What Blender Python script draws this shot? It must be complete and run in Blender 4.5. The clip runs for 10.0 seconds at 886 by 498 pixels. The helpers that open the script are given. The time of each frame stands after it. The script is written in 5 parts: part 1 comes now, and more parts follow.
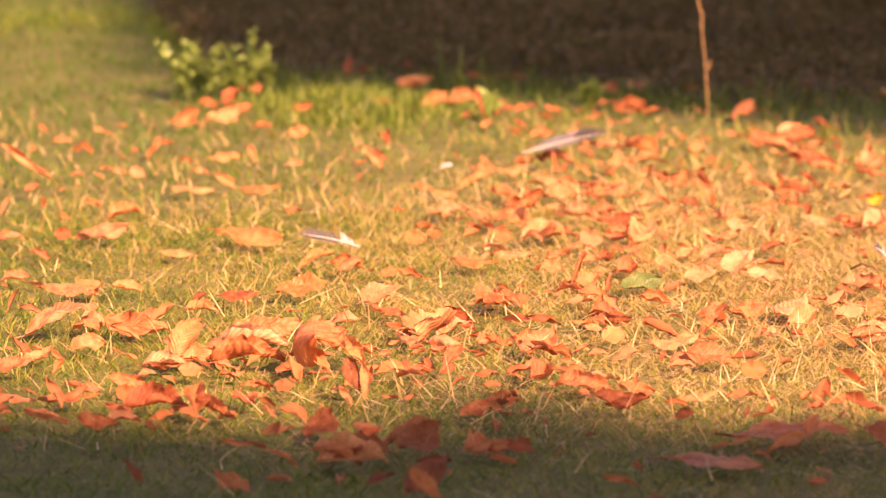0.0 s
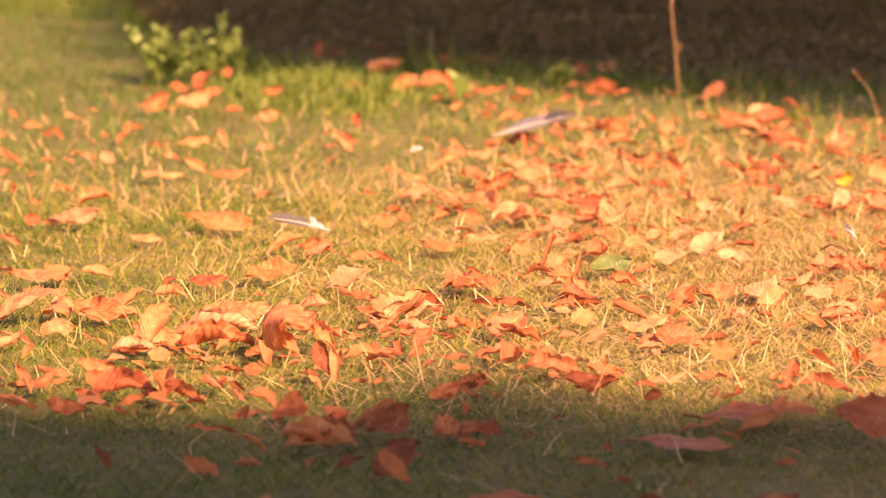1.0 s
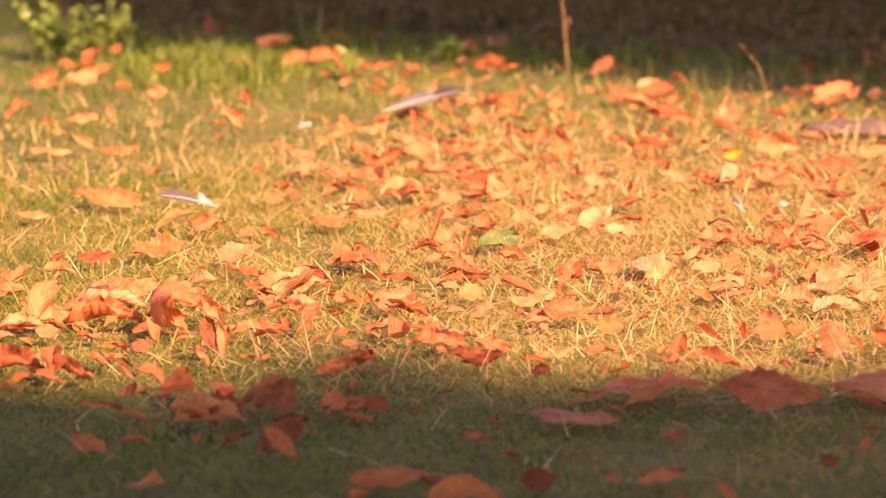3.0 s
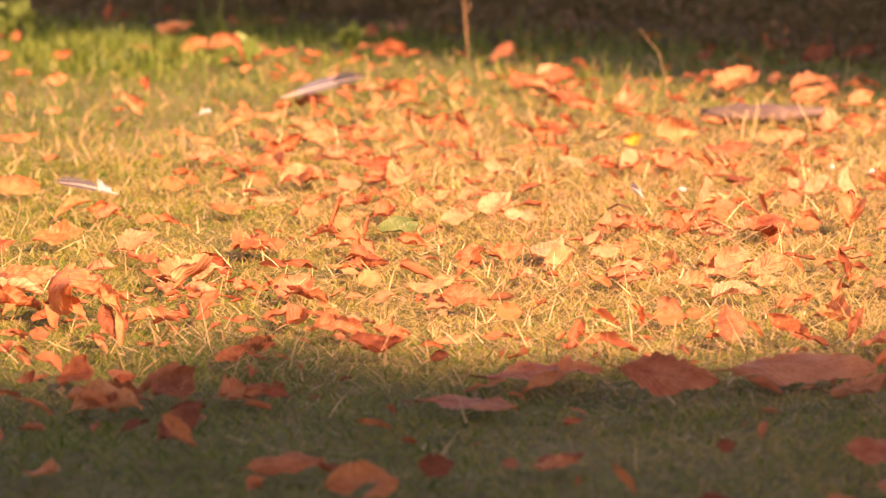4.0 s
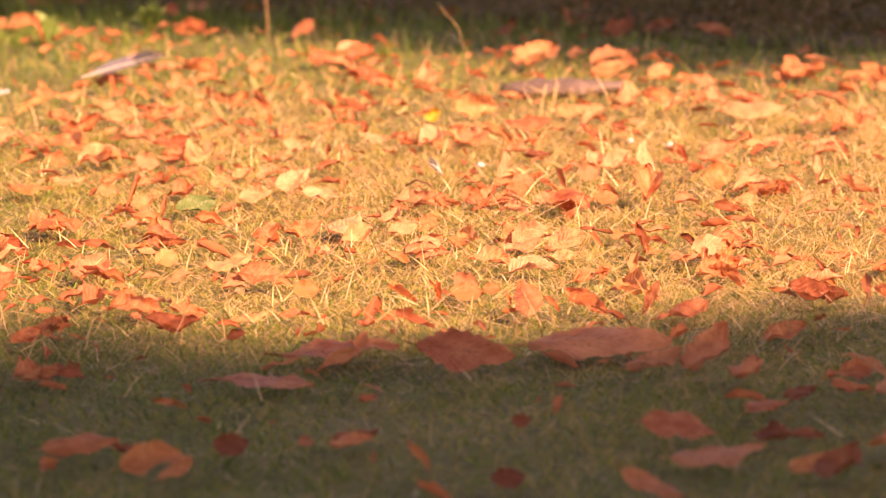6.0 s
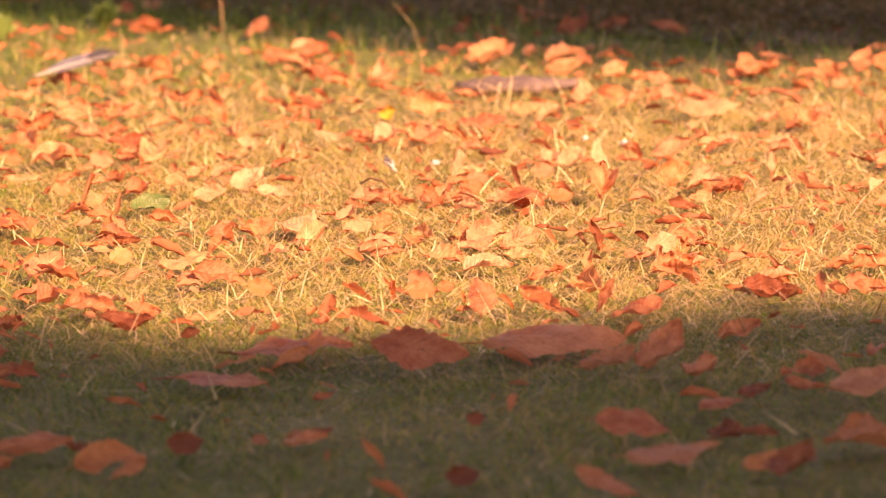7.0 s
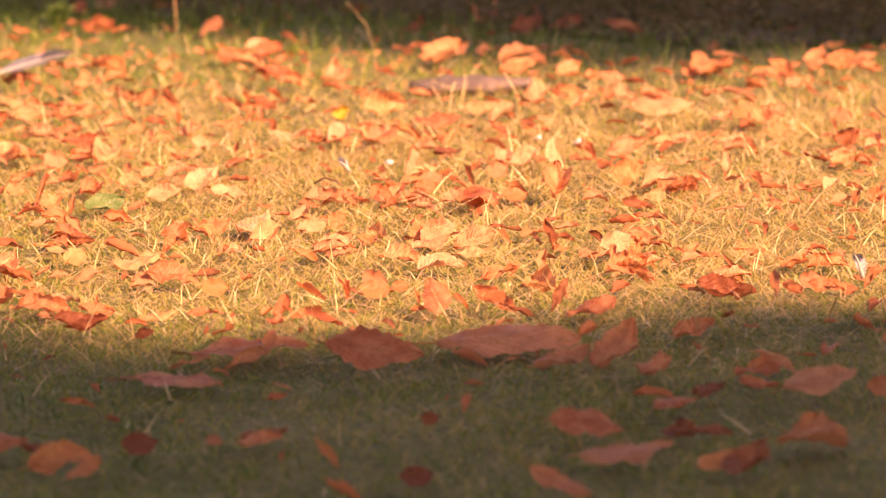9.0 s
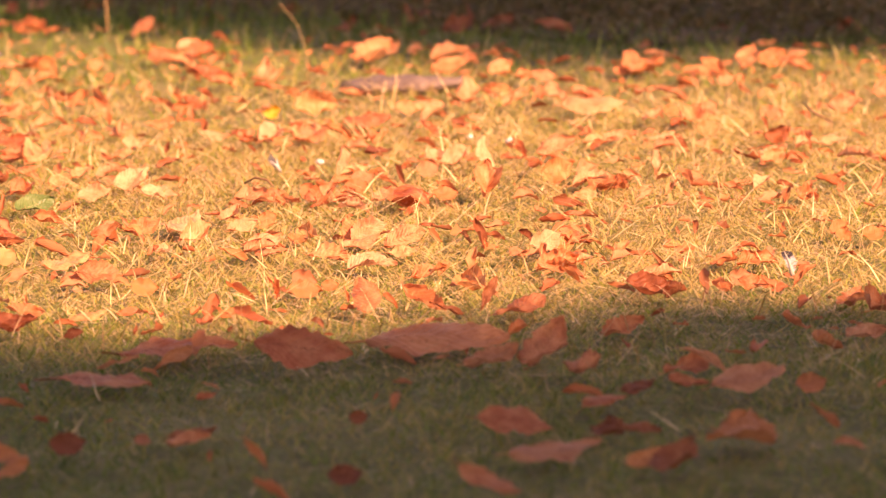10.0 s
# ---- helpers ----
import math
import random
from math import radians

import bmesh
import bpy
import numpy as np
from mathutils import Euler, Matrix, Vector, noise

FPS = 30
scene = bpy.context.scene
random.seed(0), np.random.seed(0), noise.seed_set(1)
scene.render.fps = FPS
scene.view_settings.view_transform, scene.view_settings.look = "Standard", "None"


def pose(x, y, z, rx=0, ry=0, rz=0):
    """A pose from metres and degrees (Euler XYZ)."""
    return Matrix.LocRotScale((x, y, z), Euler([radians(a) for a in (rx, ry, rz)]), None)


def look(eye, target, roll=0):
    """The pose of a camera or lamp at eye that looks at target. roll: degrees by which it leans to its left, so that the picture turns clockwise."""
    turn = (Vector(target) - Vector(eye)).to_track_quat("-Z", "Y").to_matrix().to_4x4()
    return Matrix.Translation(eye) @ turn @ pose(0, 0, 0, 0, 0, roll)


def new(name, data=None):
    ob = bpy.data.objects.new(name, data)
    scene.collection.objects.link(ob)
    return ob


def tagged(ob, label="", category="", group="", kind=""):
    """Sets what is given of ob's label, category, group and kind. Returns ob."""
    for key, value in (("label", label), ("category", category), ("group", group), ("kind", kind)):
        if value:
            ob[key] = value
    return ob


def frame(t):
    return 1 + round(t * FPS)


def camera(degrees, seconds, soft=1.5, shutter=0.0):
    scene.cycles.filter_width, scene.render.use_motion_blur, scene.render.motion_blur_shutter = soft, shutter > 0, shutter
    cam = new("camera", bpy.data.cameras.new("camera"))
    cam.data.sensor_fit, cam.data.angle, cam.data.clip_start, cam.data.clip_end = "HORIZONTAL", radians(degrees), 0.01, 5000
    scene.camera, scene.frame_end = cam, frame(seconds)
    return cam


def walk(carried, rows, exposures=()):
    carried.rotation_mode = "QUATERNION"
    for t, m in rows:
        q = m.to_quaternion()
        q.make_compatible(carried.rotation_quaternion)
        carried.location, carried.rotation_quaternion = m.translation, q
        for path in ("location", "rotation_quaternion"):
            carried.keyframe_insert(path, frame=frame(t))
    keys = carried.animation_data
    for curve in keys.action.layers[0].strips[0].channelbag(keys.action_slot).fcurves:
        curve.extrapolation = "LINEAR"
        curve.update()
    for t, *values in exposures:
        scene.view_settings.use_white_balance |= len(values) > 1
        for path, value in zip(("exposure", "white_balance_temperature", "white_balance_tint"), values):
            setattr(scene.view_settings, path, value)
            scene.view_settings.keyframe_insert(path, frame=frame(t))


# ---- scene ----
cam = camera(9.957, 10.0, 1.1)
# a long lens, held by hand and panned to the right from a low stand
ROWS = [
    (0.0, -0.0000, 0.0000, 0.5470, 0.001, -6.283, -0.000),
    (0.5, 0.0025, 0.0002, 0.5471, -0.135, -6.380, 0.217),
    (1.0, 0.0055, -0.0003, 0.5469, -0.311, -6.472, 0.307),
    (1.5, 0.0065, 0.0004, 0.5467, -0.538, -6.543, 0.375),
    (2.0, 0.0091, 0.0026, 0.5465, -0.791, -6.614, 0.362),
    (3.5, 0.0122, -0.0034, 0.5472, -2.031, -6.834, 0.445),
    (4.0, 0.0162, -0.0028, 0.5475, -2.610, -6.924, 0.496),
    (4.5, 0.0172, -0.0027, 0.5472, -3.189, -7.000, 0.601),
    (5.0, 0.0207, 0.0002, 0.5470, -3.779, -7.090, 0.693),
    (5.5, 0.0250, -0.0012, 0.5472, -4.308, -7.159, 0.781),
    (6.0, 0.0307, 0.0009, 0.5468, -4.773, -7.210, 0.919),
    (7.5, 0.0323, 0.0005, 0.5476, -5.343, -7.251, 0.915),
    (8.0, 0.0313, -0.0016, 0.5477, -5.366, -7.249, 0.918),
    (8.5, 0.0316, 0.0000, 0.5474, -5.498, -7.253, 0.927),
    (9.0, 0.0324, 0.0003, 0.5485, -5.796, -7.276, 0.983),
    (9.5, 0.0353, 0.0003, 0.5470, -6.149, -7.269, 1.048),
    (10.0, 0.0393, 0.0023, 0.5464, -6.518, -7.279, 1.119),
]
EXPOSURE, KELVIN, TINT = 1.64, 10600, 64
walk(cam, [(t, pose(x, y, z, 90 + pitch, roll, yaw)) for t, x, y, z, yaw, pitch, roll in ROWS],
     [(0.0, EXPOSURE, KELVIN, TINT), (10.0, EXPOSURE, KELVIN, TINT)])
cam.data.dof.use_dof = True
cam.data.dof.focus_distance = 4.3
cam.data.dof.aperture_fstop = 13.0

# ---- sky and sun: an autumn sun from behind the camera, a little to the right ----
SUN_UP, SUN_SIDE = 35.0, -55.0           # elevation, and degrees that its azimuth lies off the x axis
sun_way = Vector((math.cos(radians(SUN_UP)) * math.cos(radians(SUN_SIDE)),
                  math.cos(radians(SUN_UP)) * math.sin(radians(SUN_SIDE)), math.sin(radians(SUN_UP))))
world = bpy.data.worlds.new("sky")
scene.world = world
world.use_nodes = True
sky = world.node_tree.nodes.new("ShaderNodeTexSky")
sky.sky_type, sky.sun_disc = "NISHITA", False
sky.sun_elevation, sky.sun_rotation = radians(SUN_UP), radians(90 - SUN_SIDE)
world.node_tree.links.new(sky.outputs[0], world.node_tree.nodes["Background"].inputs[0])
world.node_tree.nodes["Background"].inputs[1].default_value = 0.092
sun = new("sun", bpy.data.lights.new("sun", "SUN"))
sun.data.energy, sun.data.angle, sun.data.color = 5.0, radians(0.6), (1.0, 0.86, 0.66)
sun.matrix_world = look(sun_way * 60, (0, 0, 0))


# ---- materials ----
def shader(name):
    """A node material, its tree, its output and a helper that adds nodes."""
    mat = bpy.data.materials.new(name)
    mat.use_nodes = True
    tree = mat.node_tree
    tree.nodes.clear()
    out = tree.nodes.new("ShaderNodeOutputMaterial")

    def add(kind, links=(), **values):
        node = tree.nodes.new(kind)
        for key, value in values.items():
            setattr_plain(node, key, value)
        for socket, source in links:
            if hasattr(source, "node"):
                tree.links.new(source, node.inputs[socket])
            else:
                node.inputs[socket].default_value = source
        return node
    return mat, tree, out, add


def setattr_plain(node, key, value):
    if key == "blend":
        node.blend_type = value
    elif key == "data":
        node.data_type = value
    elif key == "op":
        node.operation = value
    elif key == "uv":
        node.uv_map = value


def ramp(add, source, stops):
    node = add("ShaderNodeValToRGB", [(0, source)])
    band = node.color_ramp
    while len(band.elements) < len(stops):
        band.elements.new(0.5)
    for el, (place, colour) in zip(band.elements, stops):
        el.position, el.color = place, (*colour, 1)
    return node.outputs[0]


def leaf_material(name, dark, mid, light, sheen=0.5, through_light=0.4):
    """A dry leaf: blotches, side veins, a paler midrib and small specks, with some light shining through."""
    mat, tree, out, add = shader(name)
    info = add("ShaderNodeObjectInfo")
    place = add("ShaderNodeTexCoord")
    uv = add("ShaderNodeUVMap", uv="UVMap")
    shift = add("ShaderNodeVectorMath", [(0, place.outputs["Object"]), (1, info.outputs["Location"])], op="ADD")
    blotch = add("ShaderNodeTexNoise", [("Vector", shift.outputs[0]), ("Scale", 3.2), ("Detail", 5.0), ("Roughness", 0.62)])
    speck = add("ShaderNodeTexNoise", [("Vector", shift.outputs[0]), ("Scale", 26.0), ("Detail", 3.0)])
    wide = add("ShaderNodeMapRange", [("Value", blotch.outputs[0]), ("From Min", 0.28), ("From Max", 0.72), ("To Min", 0.05), ("To Max", 1.0)])
    own = add("ShaderNodeMapRange", [("Value", info.outputs["Random"]), ("To Min", 0.2), ("To Max", 0.85)])
    mixed = add("ShaderNodeMath", [(0, wide.outputs[0]), (1, own.outputs[0])], op="ADD")
    level = add("ShaderNodeMath", [(0, mixed.outputs[0]), (1, 0.5)], op="MULTIPLY")
    colour = ramp(add, level.outputs[0], [(0.22, dark), (0.48, mid), (0.78, light)])
    split = add("ShaderNodeSeparateXYZ", [(0, uv.outputs[0])])
    off = add("ShaderNodeMath", [(0, split.outputs[1]), (1, 0.5)], op="SUBTRACT")
    away = add("ShaderNodeMath", [(0, off.outputs[0])], op="ABSOLUTE")
    lean = add("ShaderNodeMath", [(0, away.outputs[0]), (1, 0.55)], op="MULTIPLY")
    along = add("ShaderNodeMath", [(0, split.outputs[0]), (1, lean.outputs[0])], op="SUBTRACT")
    turns = add("ShaderNodeMath", [(0, along.outputs[0]), (1, 72.0)], op="MULTIPLY")
    vein = add("ShaderNodeMath", [(0, turns.outputs[0])], op="SINE")
    crest = add("ShaderNodeMath", [(0, vein.outputs[0]), (1, 0.72)], op="GREATER_THAN")
    rib = add("ShaderNodeMath", [(0, away.outputs[0]), (1, 0.022)], op="LESS_THAN")
    lines = add("ShaderNodeMath", [(0, crest.outputs[0]), (1, rib.outputs[0])], op="MAXIMUM")
    amount = add("ShaderNodeMath", [(0, lines.outputs[0]), (1, 0.07)], op="MULTIPLY")
    veined = add("ShaderNodeMix", [(0, amount.outputs[0]), (6, colour), (7, (*light, 1))], data="RGBA")
    spots = ramp(add, speck.outputs[0], [(0.3, (0.66, 0.58, 0.52)), (0.46, (1, 1, 1))])
    base = add("ShaderNodeMix", [(0, 0.7), (6, veined.outputs[2]), (7, spots)], data="RGBA", blend="MULTIPLY")
    relief = add("ShaderNodeMath", [(0, vein.outputs[0]), (1, speck.outputs[0])], op="ADD")
    bump = add("ShaderNodeBump", [("Strength", 0.3), ("Distance", 0.0015), ("Height", relief.outputs[0])])
    skin = add("ShaderNodeBsdfPrincipled", [("Base Color", base.outputs[2]), ("Roughness", sheen), ("Normal", bump.outputs[0])])
    skin.inputs["Specular IOR Level"].default_value = 0.3
    glow = add("ShaderNodeBsdfTranslucent", [("Color", base.outputs[2])])
    mix = add("ShaderNodeMixShader", [(0, through_light), (1, skin.outputs[0]), (2, glow.outputs[0])])
    tree.links.new(mix.outputs[0], out.inputs[0])
    return mat


def blade_material(name, stops, patch=True, through_light=0.35):
    """Grass or small foliage: each blade has its own shade, and patches are drier or greener."""
    mat, tree, out, add = shader(name)
    geo = add("ShaderNodeNewGeometry")
    place = add("ShaderNodeTexCoord")
    patches = add("ShaderNodeTexNoise", [("Vector", place.outputs["Object"]), ("Scale", 3.4), ("Detail", 4.0), ("Roughness", 0.6)])
    own = add("ShaderNodeMath", [(0, geo.outputs["Random Per Island"]), (1, 0.62 if patch else 1.0)], op="MULTIPLY")
    both = add("ShaderNodeMath", [(0, patches.outputs[0]), (1, 0.62 if patch else 0.0)], op="MULTIPLY")
    level = add("ShaderNodeMath", [(0, own.outputs[0]), (1, both.outputs[0])], op="ADD")
    if patch:   # greener to the left and back, driest mid-lawn; front green also paints its shade
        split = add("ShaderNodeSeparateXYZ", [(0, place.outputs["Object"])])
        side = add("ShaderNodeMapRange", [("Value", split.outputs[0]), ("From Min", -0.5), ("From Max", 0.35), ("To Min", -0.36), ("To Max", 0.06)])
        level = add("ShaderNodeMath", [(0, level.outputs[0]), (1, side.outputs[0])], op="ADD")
        # darker green where the foreground shade falls, partly shade put into the colour
        shade_green = add("ShaderNodeMapRange", [("Value", split.outputs[1]), ("From Min", 3.6), ("From Max", 4.2), ("To Min", -0.25), ("To Max", 0.0)])
        level = add("ShaderNodeMath", [(0, level.outputs[0]), (1, shade_green.outputs[0])], op="ADD")
        # greener with distance, from y 5.2 to 6.4
        back_green = add("ShaderNodeMapRange", [("Value", split.outputs[1]), ("From Min", 5.2), ("From Max", 6.4), ("To Min", 0.0), ("To Max", -0.40)])
        level = add("ShaderNodeMath", [(0, level.outputs[0]), (1, back_green.outputs[0])], op="ADD")
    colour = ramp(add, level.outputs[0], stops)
    skin = add("ShaderNodeBsdfPrincipled", [("Base Color", colour), ("Roughness", 0.5)])
    skin.inputs["Specular IOR Level"].default_value = 0.35
    glow = add("ShaderNodeBsdfTranslucent", [("Color", colour)])
    mix = add("ShaderNodeMixShader", [(0, through_light), (1, skin.outputs[0]), (2, glow.outputs[0])])
    tree.links.new(mix.outputs[0], out.inputs[0])
    return mat


def rough_material(name, stops, scale, relief=0.004, rough=0.85, stretch=(1, 1, 1), fine=6.0):
    """Soil, bark, wood, quill and the like: two scales of mottling and a fine relief."""
    mat, tree, out, add = shader(name)
    place = add("ShaderNodeTexCoord")
    size = add("ShaderNodeVectorMath", [(0, place.outputs["Object"]), (1, stretch)], op="MULTIPLY")
    wide = add("ShaderNodeTexNoise", [("Vector", size.outputs[0]), ("Scale", scale), ("Detail", 6.0), ("Roughness", 0.65)])
    grain = add("ShaderNodeTexNoise", [("Vector", size.outputs[0]), ("Scale", scale * fine), ("Detail", 4.0)])
    both = add("ShaderNodeMix", [(0, 0.45), (2, wide.outputs[0]), (3, grain.outputs[0])], data="FLOAT")
    colour = ramp(add, both.outputs[0], stops)
    bump = add("ShaderNodeBump", [("Strength", 0.8), ("Distance", relief), ("Height", both.outputs[0])])
    skin = add("ShaderNodeBsdfPrincipled", [("Base Color", colour), ("Roughness", rough), ("Normal", bump.outputs[0])])
    skin.inputs["Specular IOR Level"].default_value = 0.2
    tree.links.new(skin.outputs[0], out.inputs[0])
    return mat


LEAF = {
    "orange": leaf_material("dry_leaf_orange", (0.35, 0.088, 0.032), (0.59, 0.200, 0.080), (0.72, 0.355, 0.170)),
    "amber": leaf_material("dry_leaf_amber", (0.43, 0.135, 0.045), (0.61, 0.235, 0.09), (0.72, 0.35, 0.155)),
    "rust": leaf_material("dry_leaf_rust", (0.26, 0.058, 0.024), (0.48, 0.140, 0.060), (0.66, 0.285, 0.135)),
    "pale": leaf_material("dry_leaf_pale", (0.40, 0.135, 0.060), (0.58, 0.245, 0.118), (0.71, 0.375, 0.205)),
    "cream": leaf_material("dry_leaf_cream", (0.45, 0.185, 0.085), (0.61, 0.285, 0.140), (0.72, 0.395, 0.215)),
    "russet": leaf_material("dry_leaf_russet", (0.18, 0.048, 0.020), (0.33, 0.105, 0.042), (0.47, 0.19, 0.085)),
    "yellow": leaf_material("fading_leaf_yellow", (0.50, 0.23, 0.025), (0.64, 0.34, 0.045), (0.72, 0.43, 0.085)),
    "green": leaf_material("fresh_leaf_green", (0.05, 0.09, 0.022), (0.085, 0.14, 0.04), (0.15, 0.20, 0.075), 0.4, 0.2),
}
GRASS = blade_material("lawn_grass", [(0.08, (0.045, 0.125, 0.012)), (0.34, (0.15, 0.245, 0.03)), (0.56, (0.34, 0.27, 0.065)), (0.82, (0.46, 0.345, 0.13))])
TALL = blade_material("border_grass", [(0.2, (0.05, 0.11, 0.014)), (0.6, (0.11, 0.19, 0.028)), (0.9, (0.24, 0.29, 0.06))], False)
WEED = blade_material("weed_green", [(0.1, (0.09, 0.17, 0.035)), (0.9, (0.22, 0.32, 0.09))], False)
HEDGE = rough_material("hedge_leaves", [(0.3, (0.075, 0.055, 0.022)), (0.5, (0.092, 0.066, 0.027)), (0.7, (0.11, 0.076, 0.032))], 6.0, 0.001, 0.95)
COVER = blade_material("ground_cover_leaves", [(0.1, (0.10, 0.10, 0.03)), (0.6, (0.15, 0.12, 0.042)), (0.95, (0.20, 0.13, 0.055))], False, 0.4)
CROWN = blade_material("tree_leaves", [(0.1, (0.06, 0.09, 0.015)), (0.7, (0.16, 0.15, 0.025)), (0.95, (0.35, 0.2, 0.03))], False)
STRAW = blade_material("dry_stem", [(0.1, (0.32, 0.19, 0.075)), (0.9, (0.54, 0.38, 0.185))], False, 0.1)
PALE_STRAW = blade_material("pale_straw", [(0.1, (0.50, 0.34, 0.155)), (0.9, (0.72, 0.54, 0.29))], False, 0.15)
STALK = rough_material("brown_stalk", [(0.3, (0.30, 0.165, 0.07)), (0.7, (0.50, 0.31, 0.15))], 50.0, 0.0006, 0.6, (1, 1, 0.2))
SOIL = rough_material("lawn_soil", [(0.3, (0.038, 0.046, 0.012)), (0.5, (0.095, 0.10, 0.027)), (0.7, (0.17, 0.145, 0.045))], 9.0)
EARTH = rough_material("bed_earth", [(0.3, (0.045, 0.03, 0.013)), (0.5, (0.085, 0.06, 0.026)), (0.7, (0.14, 0.098, 0.044))], 11.0, 0.012)
BARK = rough_material("bark", [(0.3, (0.07, 0.055, 0.042)), (0.55, (0.17, 0.135, 0.10)), (0.75, (0.26, 0.22, 0.17))], 3.0, 0.03, 0.9, (1, 1, 0.25))
WOOD = rough_material("weathered_wood", [(0.3, (0.05, 0.036, 0.03)), (0.5, (0.11, 0.08, 0.066)), (0.75, (0.21, 0.16, 0.13))], 40.0, 0.003, 0.85, (0.2, 1, 1))
QUILL = rough_material("feather_shaft", [(0.3, (0.25, 0.21, 0.17)), (0.7, (0.38, 0.34, 0.28))], 60.0, 0.0003, 0.4)
PALE_VANE = rough_material("feather_pale_grey_vane", [(0.3, (0.05, 0.052, 0.068)), (0.55, (0.085, 0.088, 0.11)), (0.8, (0.15, 0.15, 0.185))], 30.0, 0.0006, 0.6, (0.25, 3, 1))
VANE = rough_material("feather_grey_vane", [(0.3, (0.010, 0.010, 0.015)), (0.55, (0.018, 0.018, 0.026)), (0.8, (0.035, 0.034, 0.046))], 30.0, 0.0006, 0.5, (0.25, 3, 1))
DOWN = rough_material("feather_white_down", [(0.3, (0.22, 0.22, 0.24)), (0.7, (0.40, 0.395, 0.42))], 60.0, 0.0006, 0.7)
PEBBLE = rough_material("pale_pebble", [(0.3, (0.3, 0.28, 0.25)), (0.7, (0.48, 0.46, 0.43))], 80.0, 0.0006, 0.6)
TWIG = rough_material("dark_twig", [(0.3, (0.10, 0.05, 0.025)), (0.7, (0.24, 0.13, 0.07))], 60.0, 0.001, 0.8)


# ---- mesh helpers ----
def mesh_from(name, verts, faces, mat, smooth=True, uvs=None):
    me = bpy.data.meshes.new(name)
    me.from_pydata([tuple(v) for v in verts], [], faces)
    me.materials.append(mat)
    if uvs is not None:
        layer = me.uv_layers.new(name="UVMap")
        loops = np.empty(len(me.loops), dtype=np.int32)
        me.loops.foreach_get("vertex_index", loops)
        layer.data.foreach_set("uv", np.asarray(uvs, dtype=np.float32)[loops].ravel())
    if smooth:
        me.polygons.foreach_set("use_smooth", [True] * len(me.polygons))
    me.update()
    return me


def strips_mesh(name, verts, per, rows, mat):
    """Many blades in one mesh: each has rows pairs of points and a tip, per points in all."""
    count = len(verts) // per
    base = (np.arange(count) * per)[:, None]
    quads = np.array([[2 * r, 2 * r + 1, 2 * r + 3, 2 * r + 2] for r in range(rows - 1)]).ravel()
    tip = np.array([2 * rows - 2, 2 * rows - 1, 2 * rows])
    loops = np.concatenate([base + quads, base + tip], axis=1).astype(np.int32)
    sizes = np.tile(np.array([4] * (rows - 1) + [3], dtype=np.int32), count)
    starts = np.concatenate([[0], np.cumsum(sizes)[:-1]]).astype(np.int32)
    me = bpy.data.meshes.new(name)
    me.vertices.add(len(verts))
    me.vertices.foreach_set("co", verts.astype(np.float32).ravel())
    me.loops.add(loops.size)
    me.loops.foreach_set("vertex_index", loops.ravel())
    me.polygons.add(len(sizes))
    me.polygons.foreach_set("loop_start", starts)
    me.materials.append(mat)
    me.update(calc_edges=True)
    return me


def part(name, me, parent, label="", m=None):
    ob = new(name, me)
    ob.parent = parent
    if m is not None:
        ob.matrix_basis = m
    return tagged(ob, label)


def tube(points, radii, sides=7):
    """Verts and faces of a closed tube along points."""
    verts, faces = [], []
    pts = [Vector(p) for p in points]
    for i, p in enumerate(pts):
        way = (pts[min(i + 1, len(pts) - 1)] - pts[max(i - 1, 0)]).normalized()
        side = way.orthogonal().normalized() if abs(way.z) > 0.9 else way.cross(Vector((0, 0, 1))).normalized()
        up = way.cross(side)
        r = radii[i] if hasattr(radii, "__len__") else radii
        for k in range(sides):
            a = 2 * math.pi * k / sides
            verts.append(p + side * (r * math.cos(a)) + up * (r * math.sin(a)))
    for i in range(len(pts) - 1):
        for k in range(sides):
            j = (k + 1) % sides
            faces.append((i * sides + k, i * sides + j, (i + 1) * sides + j, (i + 1) * sides + k))
    faces.append(tuple(range(sides - 1, -1, -1)))
    faces.append(tuple(range((len(pts) - 1) * sides, len(pts) * sides)))
    return verts, faces


def rise(x, y):
    """Height of the lawn's soil: gentle bumps, and the planting bed beyond the lawn's edge lies a little lower."""
    bump = 0.004 * noise.noise((x * 5.1, y * 5.1, 0.3)) + 0.003 * noise.noise((x * 17, y * 17, 4.0))
    past = y - edge_of_lawn(x)
    drop = min(1.0, max(0.0, past / 0.25))
    return -0.010 + bump - 0.015 * drop * drop * (3 - 2 * drop)


def edge_of_lawn(x):
    if x < -0.35:
        return 7.35 + (-0.35 - x) * 9.0
    if x < 0.6:
        return 7.35 - (x + 0.35) * 0.62
    if x < 1.0:
        return 6.761 - (x - 0.6) * 1.295
    return 6.243 - (x - 1.0) * 0.15


# ---- ground: one sheet to the horizon ----
def build_ground():
    xs = np.concatenate([[-400, -120, -40, -12, -5], np.linspace(-2, 4, 121), [7, 14, 40, 120, 400]])
    ys = np.concatenate([[-400, -120, -40, -12, -3, 1], np.linspace(2.6, 10, 150), [14, 30, 60, 150, 400]])
    verts = [(x, y, rise(x, y) if -2 <= x <= 4 and 2.6 <= y <= 10 else (-0.025 if y > edge_of_lawn(x) else -0.01)) for y in ys for x in xs]
    n = len(xs)
    faces = [(j * n + i, j * n + i + 1, (j + 1) * n + i + 1, (j + 1) * n + i) for j in range(len(ys) - 1) for i in range(n - 1)]
    ob = new("ground", mesh_from("ground", verts, faces, SOIL))
    tagged(ob, "brown soil of a worn lawn with dry thatch", "ground", kind="structure")


build_ground()


